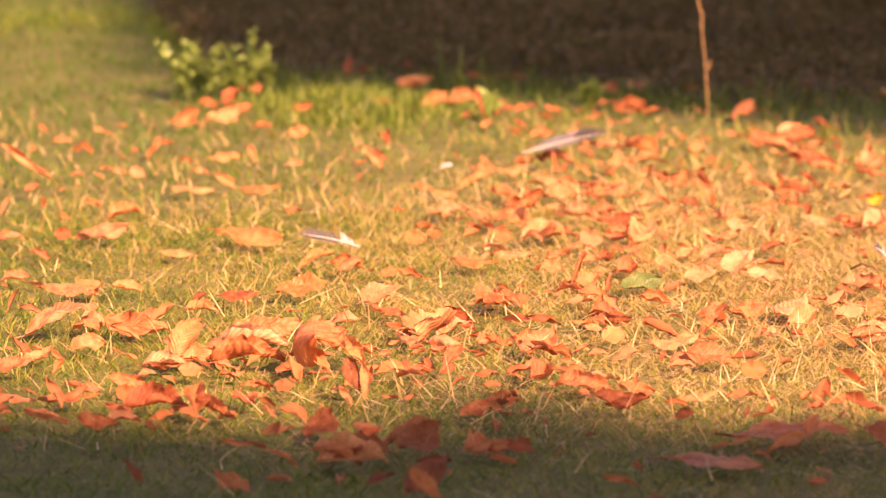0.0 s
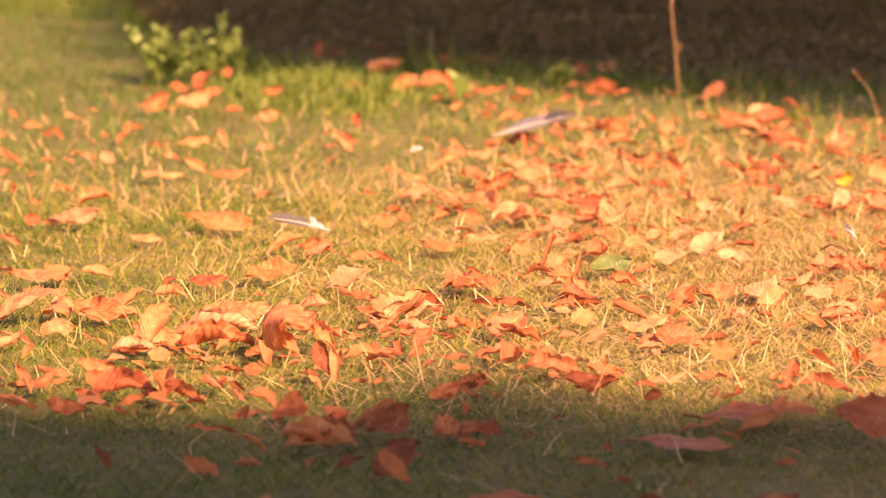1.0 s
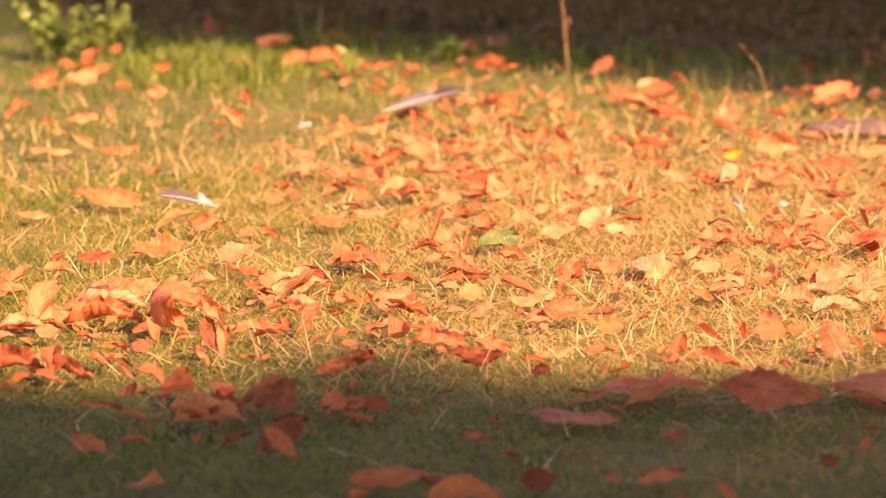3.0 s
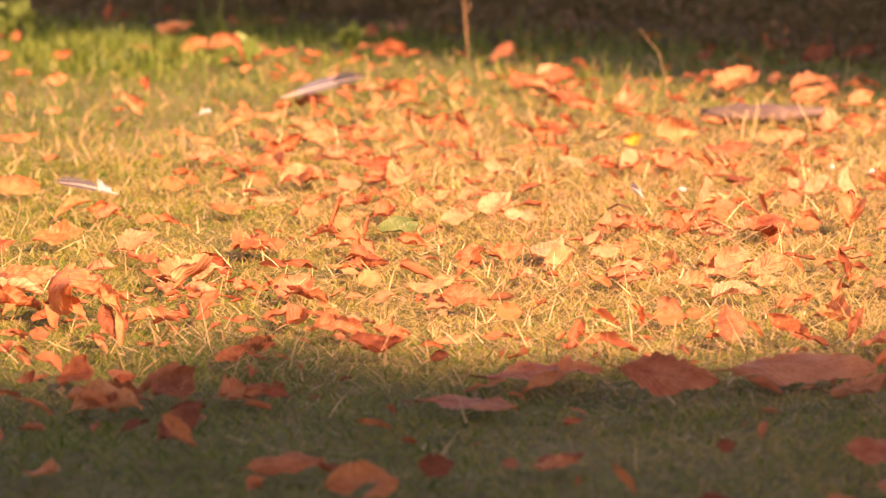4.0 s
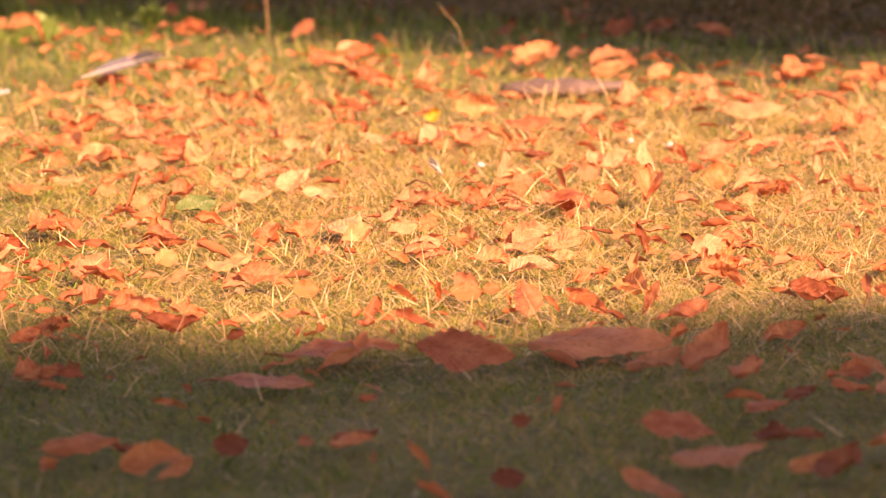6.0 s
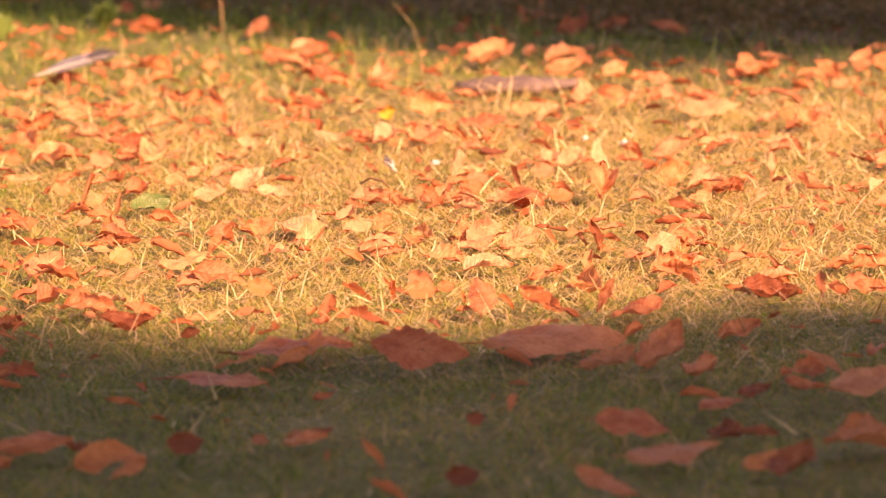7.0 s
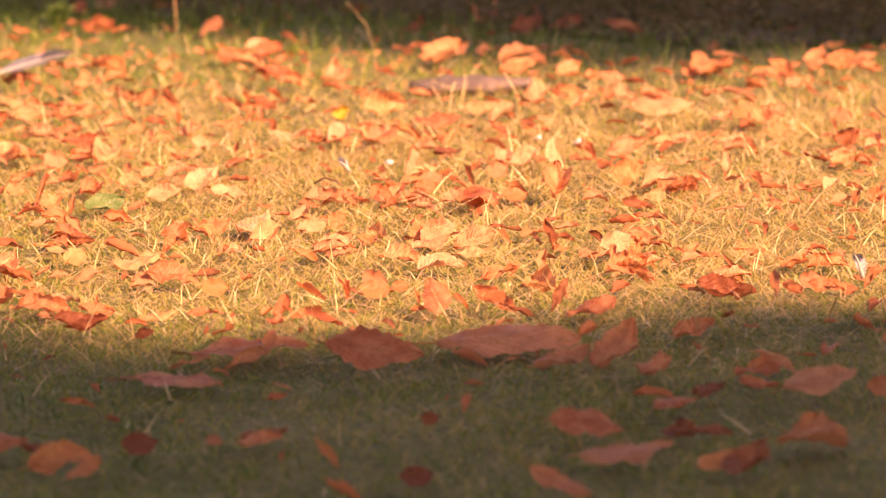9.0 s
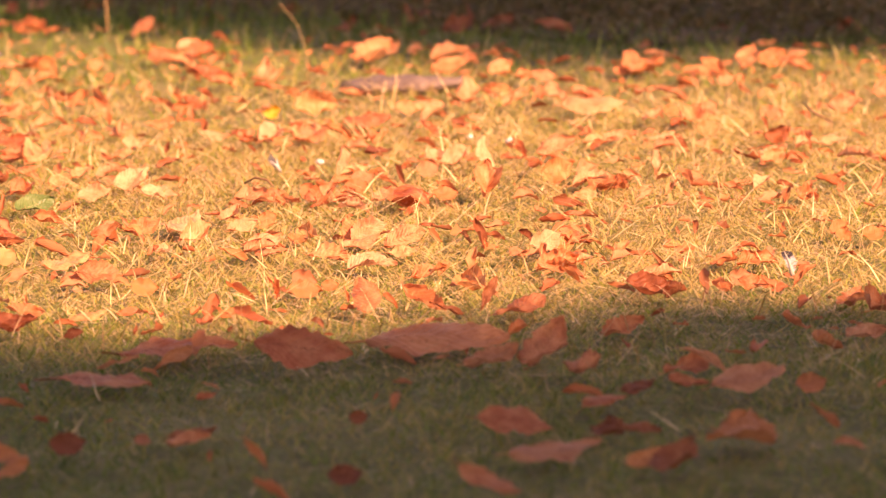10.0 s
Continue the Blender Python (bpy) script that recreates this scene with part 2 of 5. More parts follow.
# ---- grass ----
def blades(name, label, count, low, high, mat, spot, width=(0.0008, 0.0019), lean=(0.2, 1.25), seed=3, lift=0.0):
    rng = np.random.default_rng(seed)
    x, y = spot(rng, count)
    count = len(x)
    z = np.array([rise(a, b) for a, b in zip(x, y)]) + lift
    # tufts: the grass stands longer in some patches than in others
    tuft = np.array([noise.noise((a * 9, b * 6, 7.7)) for a, b in zip(x, y)])
    length = rng.uniform(low, high, count) * (1 + 0.55 * tuft)
    turn = rng.uniform(0, 2 * math.pi, count)
    tilt = rng.uniform(lean[0], lean[1], count)
    bend = rng.uniform(0.1, 0.9, count)
    wide = rng.uniform(width[0], width[1], count)
    flat = rng.uniform(0, 2 * math.pi, count)
    out = np.empty((count, 7, 3))
    sx, sy = np.cos(flat) * wide, np.sin(flat) * wide
    px, pz = np.zeros(count), np.zeros(count)
    steps = (0.0, 0.4, 0.75, 1.0)
    for k in range(4):
        if k:
            a = tilt + bend * (steps[k] + steps[k - 1]) * 0.5
            d = length * (steps[k] - steps[k - 1])
            px, pz = px + np.sin(a) * d, pz + np.cos(a) * d
        cx, cy, cz = x + px * np.cos(turn), y + px * np.sin(turn), z + np.maximum(pz, 0.001)
        if k < 3:
            f = (1.0, 0.9, 0.6)[k]
            out[:, 2 * k] = np.stack([cx - sx * f, cy - sy * f, cz], 1)
            out[:, 2 * k + 1] = np.stack([cx + sx * f, cy + sy * f, cz], 1)
        else:
            out[:, 6] = np.stack([cx, cy, cz], 1)
    ob = new(name, strips_mesh(name, out.reshape(-1, 3), 7, 3, mat))
    return tagged(ob, label, "grass", kind="stuff")


def lawn_spot(near, far):
    def spot(rng, count):
        y = np.sqrt(rng.uniform(near * near, far * far, count))
        x = rng.uniform(0, 1, count) * (0.300 * y + 0.34) - 0.092 * y - 0.14
        keep = np.array([b < edge_of_lawn(a) + 0.05 for a, b in zip(x, y)])
        return x[keep], y[keep]
    return spot


def dry_spot(rng, count):
    x, y = lawn_spot(2.95, 6.6)(rng, count)
    keep = rng.uniform(0, 1, len(x)) < np.clip(0.25 + (x + 0.25) * 1.3, 0.12, 1.0) * np.clip((y - 3.45) * 2.2, 0.15, 1.0) * np.clip((6.05 - y) * 1.5, 0.06, 1.0)
    return x[keep], y[keep]


def edge_spot(rng, count):
    x = rng.uniform(-0.95, 1.9, count)
    x = x[rng.uniform(0, 1, count) < np.clip(1.35 - x * 1.1, 0.25, 1.0)]
    count = len(x)
    y = np.array([min(edge_of_lawn(a), 8.6) for a in x]) - np.abs(rng.normal(0, 0.22, count)) + 0.06
    return x, y


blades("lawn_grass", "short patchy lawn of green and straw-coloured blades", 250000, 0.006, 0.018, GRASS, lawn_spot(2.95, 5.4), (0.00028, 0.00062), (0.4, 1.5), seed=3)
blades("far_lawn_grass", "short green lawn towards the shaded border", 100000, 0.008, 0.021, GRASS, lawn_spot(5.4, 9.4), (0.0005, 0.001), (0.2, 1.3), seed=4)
blades("straw", "dry straw-coloured cut grass lying on the lawn", 100000, 0.014, 0.046, STRAW, dry_spot, (0.0002, 0.00042), (0.9, 1.6), 5, 0.004)
blades("standing_straw", "thin dry grass blades standing up from the lawn", 3000, 0.014, 0.034, STRAW, lawn_spot(3.6, 6.6), (0.0004, 0.0008), (0.02, 0.8), 9)
blades("loose_straw", "pale loose straws lying over the lawn", 11000, 0.016, 0.044, PALE_STRAW, dry_spot, (0.00035, 0.0007), (0.7, 1.62), 10, 0.007)
blades("border_grass", "longer green grass along the lawn's shaded edge", 6500, 0.014, 0.040, TALL, edge_spot, (0.0007, 0.0016), (0.05, 0.8), 6)


def tuft_spot(rng, count):
    return rng.normal(-0.12, 0.06, count), rng.normal(6.72, 0.13, count)


blades("grass_tuft", "tuft of longer dark green grass near the lawn's edge", 4200, 0.016, 0.036, TALL, tuft_spot, (0.0007, 0.0014), (0.05, 0.8), 14)


def outer_spot(rng, count):
    x, y = rng.uniform(-5, 7, count), rng.uniform(-4, 9.6, count)
    seen = (y > 2.95) & (x > -0.092 * y - 0.14) & (x < 0.208 * y + 0.2)
    keep = np.array([b < edge_of_lawn(a) for a, b in zip(x, y)]) & ~seen
    return x[keep], y[keep]


blades("outer_lawn_grass", "short green and straw-coloured lawn all round", 130000, 0.014, 0.036, GRASS, outer_spot, (0.0014, 0.003), (0.3, 1.4), 12)


# ---- hedge behind the lawn; unseen tall hedge and tree, added to shade the foreground and the bed ----
def leaf_cloud(name, centres, size, mat, seed, parent, label=""):
    """Many pointed leaves of six points round the given centres."""
    rng = np.random.default_rng(seed)
    n = len(centres)
    u = rng.normal(size=(n, 3))
    u /= np.linalg.norm(u, axis=1)[:, None]
    w = np.cross(u, rng.normal(size=(n, 3)))
    w /= np.linalg.norm(w, axis=1)[:, None]
    droop = np.cross(u, w) * 0.18
    s = (size * rng.uniform(0.6, 1.3, n))[:, None]
    c = np.asarray(centres)
    pts = np.stack([c - u * s * 0.5 - w * s * 0.04, c - u * s * 0.5 + w * s * 0.04,
                    c - w * s * 0.3 + droop * s, c + w * s * 0.3 + droop * s,
                    c + u * s * 0.2 - w * s * 0.24, c + u * s * 0.2 + w * s * 0.24, c + u * s * 0.55 - droop * s], 1)
    return part(name, strips_mesh(name, pts.reshape(-1, 3), 7, 3, mat), parent, label)


def build_bed():
    """Bare earth of the shaded planting bed beyond the lawn's edge, a little mounded."""
    xs, steps = np.linspace(-0.52, 3.0, 150), np.concatenate([[0.0, 0.04, 0.08, 0.13, 0.18], np.linspace(0.22, 2.4, 90), [3.0, 4.0, 5.0]])
    verts = []
    for d in steps:
        for x in xs:
            y = edge_of_lawn(x) + d + 0.03 * math.sin(x * 11)
            fade = min(1.0, d / 0.18) * min(1.0, (x + 0.52) / 0.15)
            verts.append((x, y, rise(x, y) + 0.004 + fade * (0.004 + 0.012 * (1 + noise.noise((x * 3, y * 3, 1.5))) + 0.012 * noise.noise((x * 9, y * 9, 2.5)) + 0.008 * noise.noise((x * 21, y * 21, 5.5)))))
    n = len(xs)
    faces = [(j * n + i, j * n + i + 1, (j + 1) * n + i + 1, (j + 1) * n + i) for j in range(len(steps) - 1) for i in range(n - 1)]
    ob = new("planting_bed", mesh_from("planting_bed", verts, faces, EARTH))
    tagged(ob, "bare dark brown earth of a shaded planting bed", "planting bed", kind="structure")


def toward_sun(x, y, z):
    """The place at height z on the sun's ray that meets the ground at x, y."""
    away = z / math.tan(radians(SUN_UP))
    return x + away * math.cos(radians(SUN_SIDE)), y + away * math.sin(radians(SUN_SIDE)), z


def build_hedge():
    root = tagged(new("hedge"), "dark evergreen hedge in deep shade behind the lawn", "hedge")
    root.location = (1.5, 7.2, -0.025)
    rng = np.random.default_rng(11)
    n = 26000
    x = rng.uniform(0.0, 2.8, n)
    front = np.array([edge_of_lawn(a) for a in x]) + 1.75 + 0.10 * np.sin(x * 7.0) + 0.06 * np.sin(x * 17.0 + 1)
    depth = rng.uniform(0, 1, n) ** 1.2
    z = rng.uniform(0.0, 1, n) ** 1.1 * 0.32
    pts = np.stack([x - 1.5, front + depth - 7.2 + 0.06 * np.sin(z * 6 + x * 5), z + 0.03], 1)
    leaf_cloud("foliage", pts, 0.065, HEDGE, 12, root, "small dark green leaves")
    for k in range(9):
        sx = 0.1 + k * 0.33
        sy = edge_of_lawn(sx) + 2.1 + 0.12 * math.sin(k * 2.3)
        path = [(sx - 1.5 + 0.05 * math.sin(k + j), sy - 7.2 + 0.04 * math.cos(k * 2 + j), 0.06 * j) for j in range(6)]
        v, f = tube(path, [0.03 - 0.004 * j for j in range(6)], 6)
        part("stem", mesh_from("hedge_stem", v, f, BARK), root, "brown woody stem")


def build_added_hedge():
    """A tall dense hedge added out of view; its top edge bounds the shade in the foreground."""
    root = tagged(new("added_hedge"), "tall dense evergreen hedge added out of view to shade the foreground", "hedge")
    high = 8.0
    ax, ay, _ = toward_sun(-7.0, 3.775, high)
    bx, by, _ = toward_sun(9.0, 3.775, high)
    root.location = (ax, ay, -0.012)
    length = math.hypot(bx - ax, by - ay)
    ux, uy = (bx - ax) / length, (by - ay) / length
    section = [(0.55, 0.0), (0.25, 2.0), (0.18, 5.0), (0.1, 7.4), (0.0, high - 0.12), (-0.3, high - 0.05), (-1.2, high - 0.05), (-1.6, 7.2), (-1.7, 3.0), (-1.8, 0.0)]
    steps, m = 90, len(section)
    verts = []
    for i in range(steps + 1):
        s = length * i / steps
        for out, z in section:
            q = out + 0.10 * noise.noise((s * 1.3, z * 1.3, 3.0))
            lift = z + (0.05 * noise.noise((s * 2.1, 1.0, 9.0)) if z > 7 else 0)
            verts.append((ux * s - uy * q, uy * s + ux * q, lift))
    faces = [(i * m + j, (i + 1) * m + j, (i + 1) * m + j + 1, i * m + j + 1) for i in range(steps) for j in range(m - 1)]
    faces += [tuple(range(m - 1, -1, -1)), tuple(range(steps * m, (steps + 1) * m))]
    part("inner_growth", mesh_from("inner_growth", verts, faces, HEDGE), root, "solid core of the added hedge that stops sunlight")
    rng = np.random.default_rng(14)
    n = 26000
    s = rng.uniform(0, length, n)
    q, z = rng.uniform(0.0, 0.5, n), rng.uniform(0.1, high, n)
    top = rng.uniform(0, 1, n) < 0.4
    q = np.where(top, rng.uniform(-1.3, 0.1, n), q - 0.03 * (z - 1))
    z = np.where(top, high - 0.12 + np.abs(rng.normal(0, 0.07, n)), z)
    leaf_cloud("foliage", np.stack([ux * s - uy * q, uy * s + ux * q, z], 1), 0.15, HEDGE, 15, root, "small dark green leaves")


def build_added_tree():
    """A broad tree added out of view; its crown is shaped to shade the bed behind the lawn."""
    root = tagged(new("tree"), "broad-crowned tall tree with a grey-brown trunk, added out of view for shade", "tree")
    bx, by = 9.6, -1.8
    root.location = (bx, by, -0.012)
    rows, sides = 22, 24
    verts, faces = [], []
    for j in range(rows):
        h = 7.4 * j / (rows - 1)
        r = 0.36 + 0.3 * math.exp(-h * 1.6) - 0.012 * h
        for k in range(sides):
            a = 2 * math.pi * k / sides
            w = r * (1 + 0.05 * noise.noise((math.cos(a) * 2, math.sin(a) * 2, h * 0.5)) + 0.03 * math.sin(a * 9 + h * 0.4))
            verts.append((w * math.cos(a), w * math.sin(a), h))
    for j in range(rows - 1):
        for k in range(sides):
            faces.append((j * sides + k, j * sides + (k + 1) % sides, (j + 1) * sides + (k + 1) % sides, (j + 1) * sides + k))
    faces.append(tuple(range((rows - 1) * sides, rows * sides)))
    part("trunk", mesh_from("trunk", verts, faces, BARK), root, "grey-brown furrowed bark")
    for k, (gx, gy, up) in enumerate(((0.2, 8.4, 9.0), (1.5, 7.3, 8.8), (1.6, 9.6, 9.6), (3.2, 8.0, 9.2), (4.6, 9.4, 9.8), (5.6, 7.6, 9.0), (6.6, 9.0, 9.4))):
        tx, ty, tz = toward_sun(gx, gy, up)
        path = [((tx - bx) * q ** 1.15, (ty - by) * q ** 1.15, 6.2 + 0.1 * k + (tz - 6.2) * q ** 0.8) for q in (0.0, 0.25, 0.5, 0.75, 1.0)]
        v, f = tube(path, [0.17, 0.13, 0.09, 0.06, 0.025], 8)
        part("limb", mesh_from("limb", v, f, BARK), root)
    rng = np.random.default_rng(21)
    n = 15000
    # crown leaves sit on the sun's rays that end beyond shade_line
    gx = rng.uniform(-0.6, 7.6, n)
    gx[: n // 2] = rng.uniform(-0.5, 2.6, n // 2)
    gy = np.array([shade_line(a) for a in gx]) + rng.uniform(0, 1, n) * 4.4 + rng.normal(0, 0.11, n)
    z = rng.uniform(8.2, 10.4, n)
    away = z / math.tan(radians(SUN_UP))
    pts = np.stack([gx + away * math.cos(radians(SUN_SIDE)) - bx, gy + away * math.sin(radians(SUN_SIDE)) - by, z], 1)
    leaf_cloud("crown", pts, 0.2, CROWN, 22, root, "yellowing green leaves")


def shade_line(x):
    """Where the shade behind the lawn begins."""
    if x < -0.35:
        return 7.3 + (-0.35 - x) * 8.0
    if x < 0.4:
        return 7.3 - (x + 0.35) * 0.77
    if x < 0.85:
        return 6.722 - (x - 0.4) * 1.29
    return 6.14 + (x - 0.85) * 0.1


def ground_cover():
    """Low dark creeping plants over the shaded bed."""
    root = tagged(new("ground_cover"), "low dark olive ground-cover plants over the shaded bed", "ground cover", kind="stuff")
    rng = np.random.default_rng(31)
    n = 110000
    x = rng.uniform(-0.5, 2.2, n)
    back = rng.uniform(0, 1, n) ** 0.8 * 1.9
    y = np.array([edge_of_lawn(a) for a in x]) - 0.02 + back
    thick = np.array([noise.noise((a * 4.0, b * 4.0, 6.0)) for a, b in zip(x, y)])
    keep = thick + 0.6 * np.clip(back / 0.07, 0, 1) > rng.uniform(-0.2, 0.55, n)
    x, y, back, thick = x[keep], y[keep], back[keep], thick[keep]
    z = -0.01 + rng.uniform(0, 1, len(x)) * (0.02 + 0.06 * np.clip(back, 0, 1) + 0.03 * thick)
    leaf_cloud("creeping_leaves", np.stack([x, y, np.maximum(z, -0.005)], 1), 0.0115, COVER, 32, root)


build_bed()
ground_cover()
build_hedge()
build_added_hedge()
build_added_tree()


# ---- fallen leaves ----
def outline(u, kind):
    """Half width of a leaf along its midrib, from stalk (0) to tip (1), for a leaf 1 long."""
    if kind == "leaflet":      # broadest past the middle
        return 0.205 * max(0.0, math.sin(math.pi * min(1, u ** 1.35))) ** 0.75 + 0.006
    if kind == "round":
        return 0.33 * max(0.0, math.sin(math.pi * u ** 0.8)) ** 0.62 + 0.006
    return 0.245 * max(0.0, math.sin(math.pi * u ** 0.82)) ** 0.8 + 0.006


def leaf_arrays(kind, form, seed, fine=True, ragged=1.0):
    """Points, faces and plane coordinates of one curled leaf, 1 long, lying in xy with its midrib along x."""
    rnd = random.Random(seed)
    nu, nv = (44, 10) if fine else (14, 6)
    cup = {"tunnel": -1.35, "cupped": 1.5, "arched": 0.5, "wavy": 0.35, "folded": 0.9, "rolled": 1.8, "ridged": 0.6, "flat": -0.55, "spread": -0.16}[form] * rnd.uniform(0.75, 1.3)
    arch = {"tunnel": -0.3, "cupped": 0.5, "arched": -0.95, "wavy": 0.6, "folded": 0.8, "rolled": -0.5, "ridged": -0.8, "flat": -0.3, "spread": -0.12}[form] * rnd.uniform(0.7, 1.3)
    twist = rnd.uniform(-0.6, 0.6) * (1.4 if form in ("wavy", "arched") else 0.3 if form == "flat" else 0.1 if form == "spread" else 0.7)
    lop = rnd.uniform(-0.35, 0.35)
    sway = rnd.uniform(-0.09, 0.09)
    crumple = 0.4 + 0.65 * min(1.0, ragged)
    edge = {-1: rnd.uniform(-0.4, 0.9), 1: rnd.uniform(-0.4, 0.9)}
    if form in ("flat", "rolled"):
        crumple, edge = crumple * 0.6, {k: e * 0.4 for k, e in edge.items()}
    if form == "spread":
        crumple, edge = crumple * 0.35, {-1: 0.1, 1: 0.1}
    top, uvs = [], []
    for i in range(nu + 1):
        u = i / nu
        half = outline(u, kind) * (1 + 0.035 * math.sin(u * 61 + seed))
        curl = 1 + 0.8 * noise.noise((u * 2.6, seed * 3.1, 8.0))
        s = u - 0.5
        bx = math.sin(arch * s) / arch
        bz = (1 - math.cos(arch * s)) / arch
        slope = arch * s
        for j in range(nv + 1):
            v = -1 + 2 * j / nv
            side = 1 if v > 0 else -1
            bite = 1 + ragged * abs(v) * (0.22 * noise.noise((u * 4.3, seed * 2.7, side)) + 0.2 * noise.noise((u * 13, seed, side * 2.0))
                                 - 0.5 * max(0.0, noise.noise((u * 3.2 + seed * 5, side * 3.0, 3.0)) - 0.18))
            k = cup * (1 + lop * v) * curl
            w = half * bite
            cy = w * math.sin(k * v) / k
            cz = w * (1 - math.cos(k * v)) / k
            if form == "folded":
                cy, cz = w * v * 0.78, w * abs(v) * 0.72
            cz += 0.020 * math.sin(u * 13 + seed + v * 2.2) * abs(v) + crumple * (0.085 * noise.noise((u * 2.9, v * 1.2 + seed * 2, 0.5)) + 0.05 * noise.noise((u * 7, v * 2.4 + seed, 2.5)))
            cz += half * edge[side] * 2.2 * max(0.0, abs(v) - 0.42) ** 2 * (0.7 + 0.9 * noise.noise((u * 3.4, seed * 1.7, side * 4.0)))
            if form == "ridged":
                cz += 0.017 * math.sin((u - 0.14 * abs(v)) * 62) * (1 - 0.3 * abs(v)) * min(1, w * 12)
            elif fine and form != "flat":
                cz += 0.0045 * math.sin((u - 0.2 * abs(v)) * 50) * min(1, w * 12)
            tw = twist * s * 2
            cy, cz = cy * math.cos(tw) - cz * math.sin(tw), cy * math.sin(tw) + cz * math.cos(tw)
            cy += sway * math.sin(math.pi * u) + 0.03 * noise.noise((u * 4, v * 2, seed + 0.7))
            top.append((bx - cz * math.sin(slope), cy, bz + cz * math.cos(slope)))
            uvs.append((u, 0.5 + v * 0.5))
    m = nv + 1
    faces = [(i * m + j, (i + 1) * m + j, (i + 1) * m + j + 1, i * m + j + 1) for i in range(nu) for j in range(nv)]
    midrib = [top[i * m + nv // 2] for i in range(0, nu + 1, max(1, nu // 11))]
    return top, faces, uvs, midrib


LEAF_CACHE, LEAF_WORDS = {}, {
    "orange": "dry orange-brown", "amber": "smooth amber-orange dry", "cream": "smooth cream-tan dry", "rust": "dry rust-coloured", "pale": "pale tan dry", "russet": "dark russet dry",
    "yellow": "yellow fading", "green": "fresh green"}
FORM_WORDS = {"cupped": "cupped", "arched": "arched", "wavy": "wavy-edged", "folded": "folded", "rolled": "rolled-up", "ridged": "ribbed", "flat": "flat", "tunnel": "hollow curled", "spread": "broad spread-out"}
leaf_count = [0]
HEAPS, CLEAR = [], []            # where larger leaves lie that gather litter, and where smooth ones lie free of it


def leaf_meshes(kind, form, tone, seed):
    key = (kind, form, tone, seed)
    if key not in LEAF_CACHE:
        verts, faces, uvs, midrib = leaf_arrays(kind, form, seed, True, {"green": 0.15, "yellow": 0.3, "amber": 0.7, "cream": 0.7}.get(tone, 1.0))
        me = mesh_from("leaf_blade", verts, faces, LEAF[tone], True, uvs)
        first, second = Vector(midrib[0]), Vector(midrib[1])
        stalk = [first + (first - second).normalized() * d + Vector((0, 0.4 * d * d * (1 if seed % 2 else -1), 0)) for d in (0.15, 0.1, 0.05)]
        rib = stalk + [Vector(p) - Vector((0, 0, 0.003)) for p in midrib[:-1]]
        v, f = tube(rib, [0.008 - 0.006 * k / (len(rib) - 1) for k in range(len(rib))], 5)
        LEAF_CACHE[key] = (me, mesh_from("leaf_rib", v, f, LEAF["russet" if tone == "rust" else "pale"]), np.array(verts))
    return LEAF_CACHE[key]


def leaf(x, y, length, heading, tilt, form, tone, wide=1.0, kind=""):
    """A fallen leaf: centre in plan, length, turn of the midrib in the leaf's plane, and how far that plane is tilted up."""
    leaf_count[0] += 1
    i = leaf_count[0]
    kind = kind or ("ovate" if tone in ("amber", "cream") else "") or ("leaflet", "ovate", "leaflet", "ovate", "round")[(i * 7) % 5]
    blade, rib, pts = leaf_meshes(kind, form, tone, (i * 5) % (7 if form == "tunnel" else 17) + 1)
    m = pose(0, 0, 0, 0, (i * 37) % 5 - 2, 8 + (i * 29) % 16 if tilt > 35 else 0) @ pose(0, 0, 0, tilt, 0, 0) @ pose(0, 0, 0, 0, 0, heading) @ Matrix.Diagonal((length, length * wide, length * 0.5 * (1 + wide), 1))
    lowest = (pts @ np.array(m.to_3x3()).T)[:, 2].min()
    ob = new("fallen_leaf", blade)
    ob.matrix_basis = Matrix.Translation((x, y, rise(x, y) + 0.009 - lowest)) @ m
    where = "lying on the shaded grass" if y < 3.72 else "standing up on the lawn" if tilt > 55 else "lying on the sunlit lawn"
    tagged(ob, f"{LEAF_WORDS[tone]} {FORM_WORDS[form]} fallen leaf {where}", "leaf", "fallen leaves on the lawn")
    part("leaf_stalk", rib, ob)
    if form == "ridged" or (tone in ("amber", "cream", "green", "yellow") and y > 4.3):
        CLEAR.append((x, y, length))
    else:
        HEAPS.append((x, y, length))
    return ob


# many leaves nearer than y 3.72 carry browner tones that paint in shade
leaf(-0.007, 5.294, 0.043, 71, 3, "wavy", "pale", 1.09, "ovate")
leaf(-0.009, 4.306, 0.076, 66, 8, "folded", "orange", 1.22, "ovate")
leaf(-0.011, 3.460, 0.053, 57, 26, "wavy", "russet", 1.01, "ovate")
leaf(-0.012, 3.412, 0.033, 309, 50, "cupped", "amber", 0.90, "ovate")
leaf(-0.014, 6.659, 0.047, 26, 37, "cupped", "rust", 1.12, "ovate")
leaf(-0.018, 3.647, 0.050, 32, 36, "wavy", "russet", 1.02, "ovate")
leaf(-0.021, 5.553, 0.029, 328, 15, "flat", "amber", 1.02, "ovate")
leaf(-0.030, 4.207, 0.035, 299, 11, "cupped", "pale", 1.13, "ovate")
leaf(-0.031, 3.664, 0.055, 49, 29, "rolled", "russet", 0.69, "leaflet")
leaf(-0.039, 6.964, 0.058, 26, 32, "cupped", "orange", 1.12, "ovate")
leaf(-0.048, 4.437, 0.038, 329, 25, "wavy", "rust", 1.01, "ovate")
leaf(-0.057, 4.528, 0.048, 26, 36, "wavy", "cream", 1.01, "ovate")
leaf(-0.058, 3.605, 0.046, 17, 16, "rolled", "russet", 1.37, "ovate")
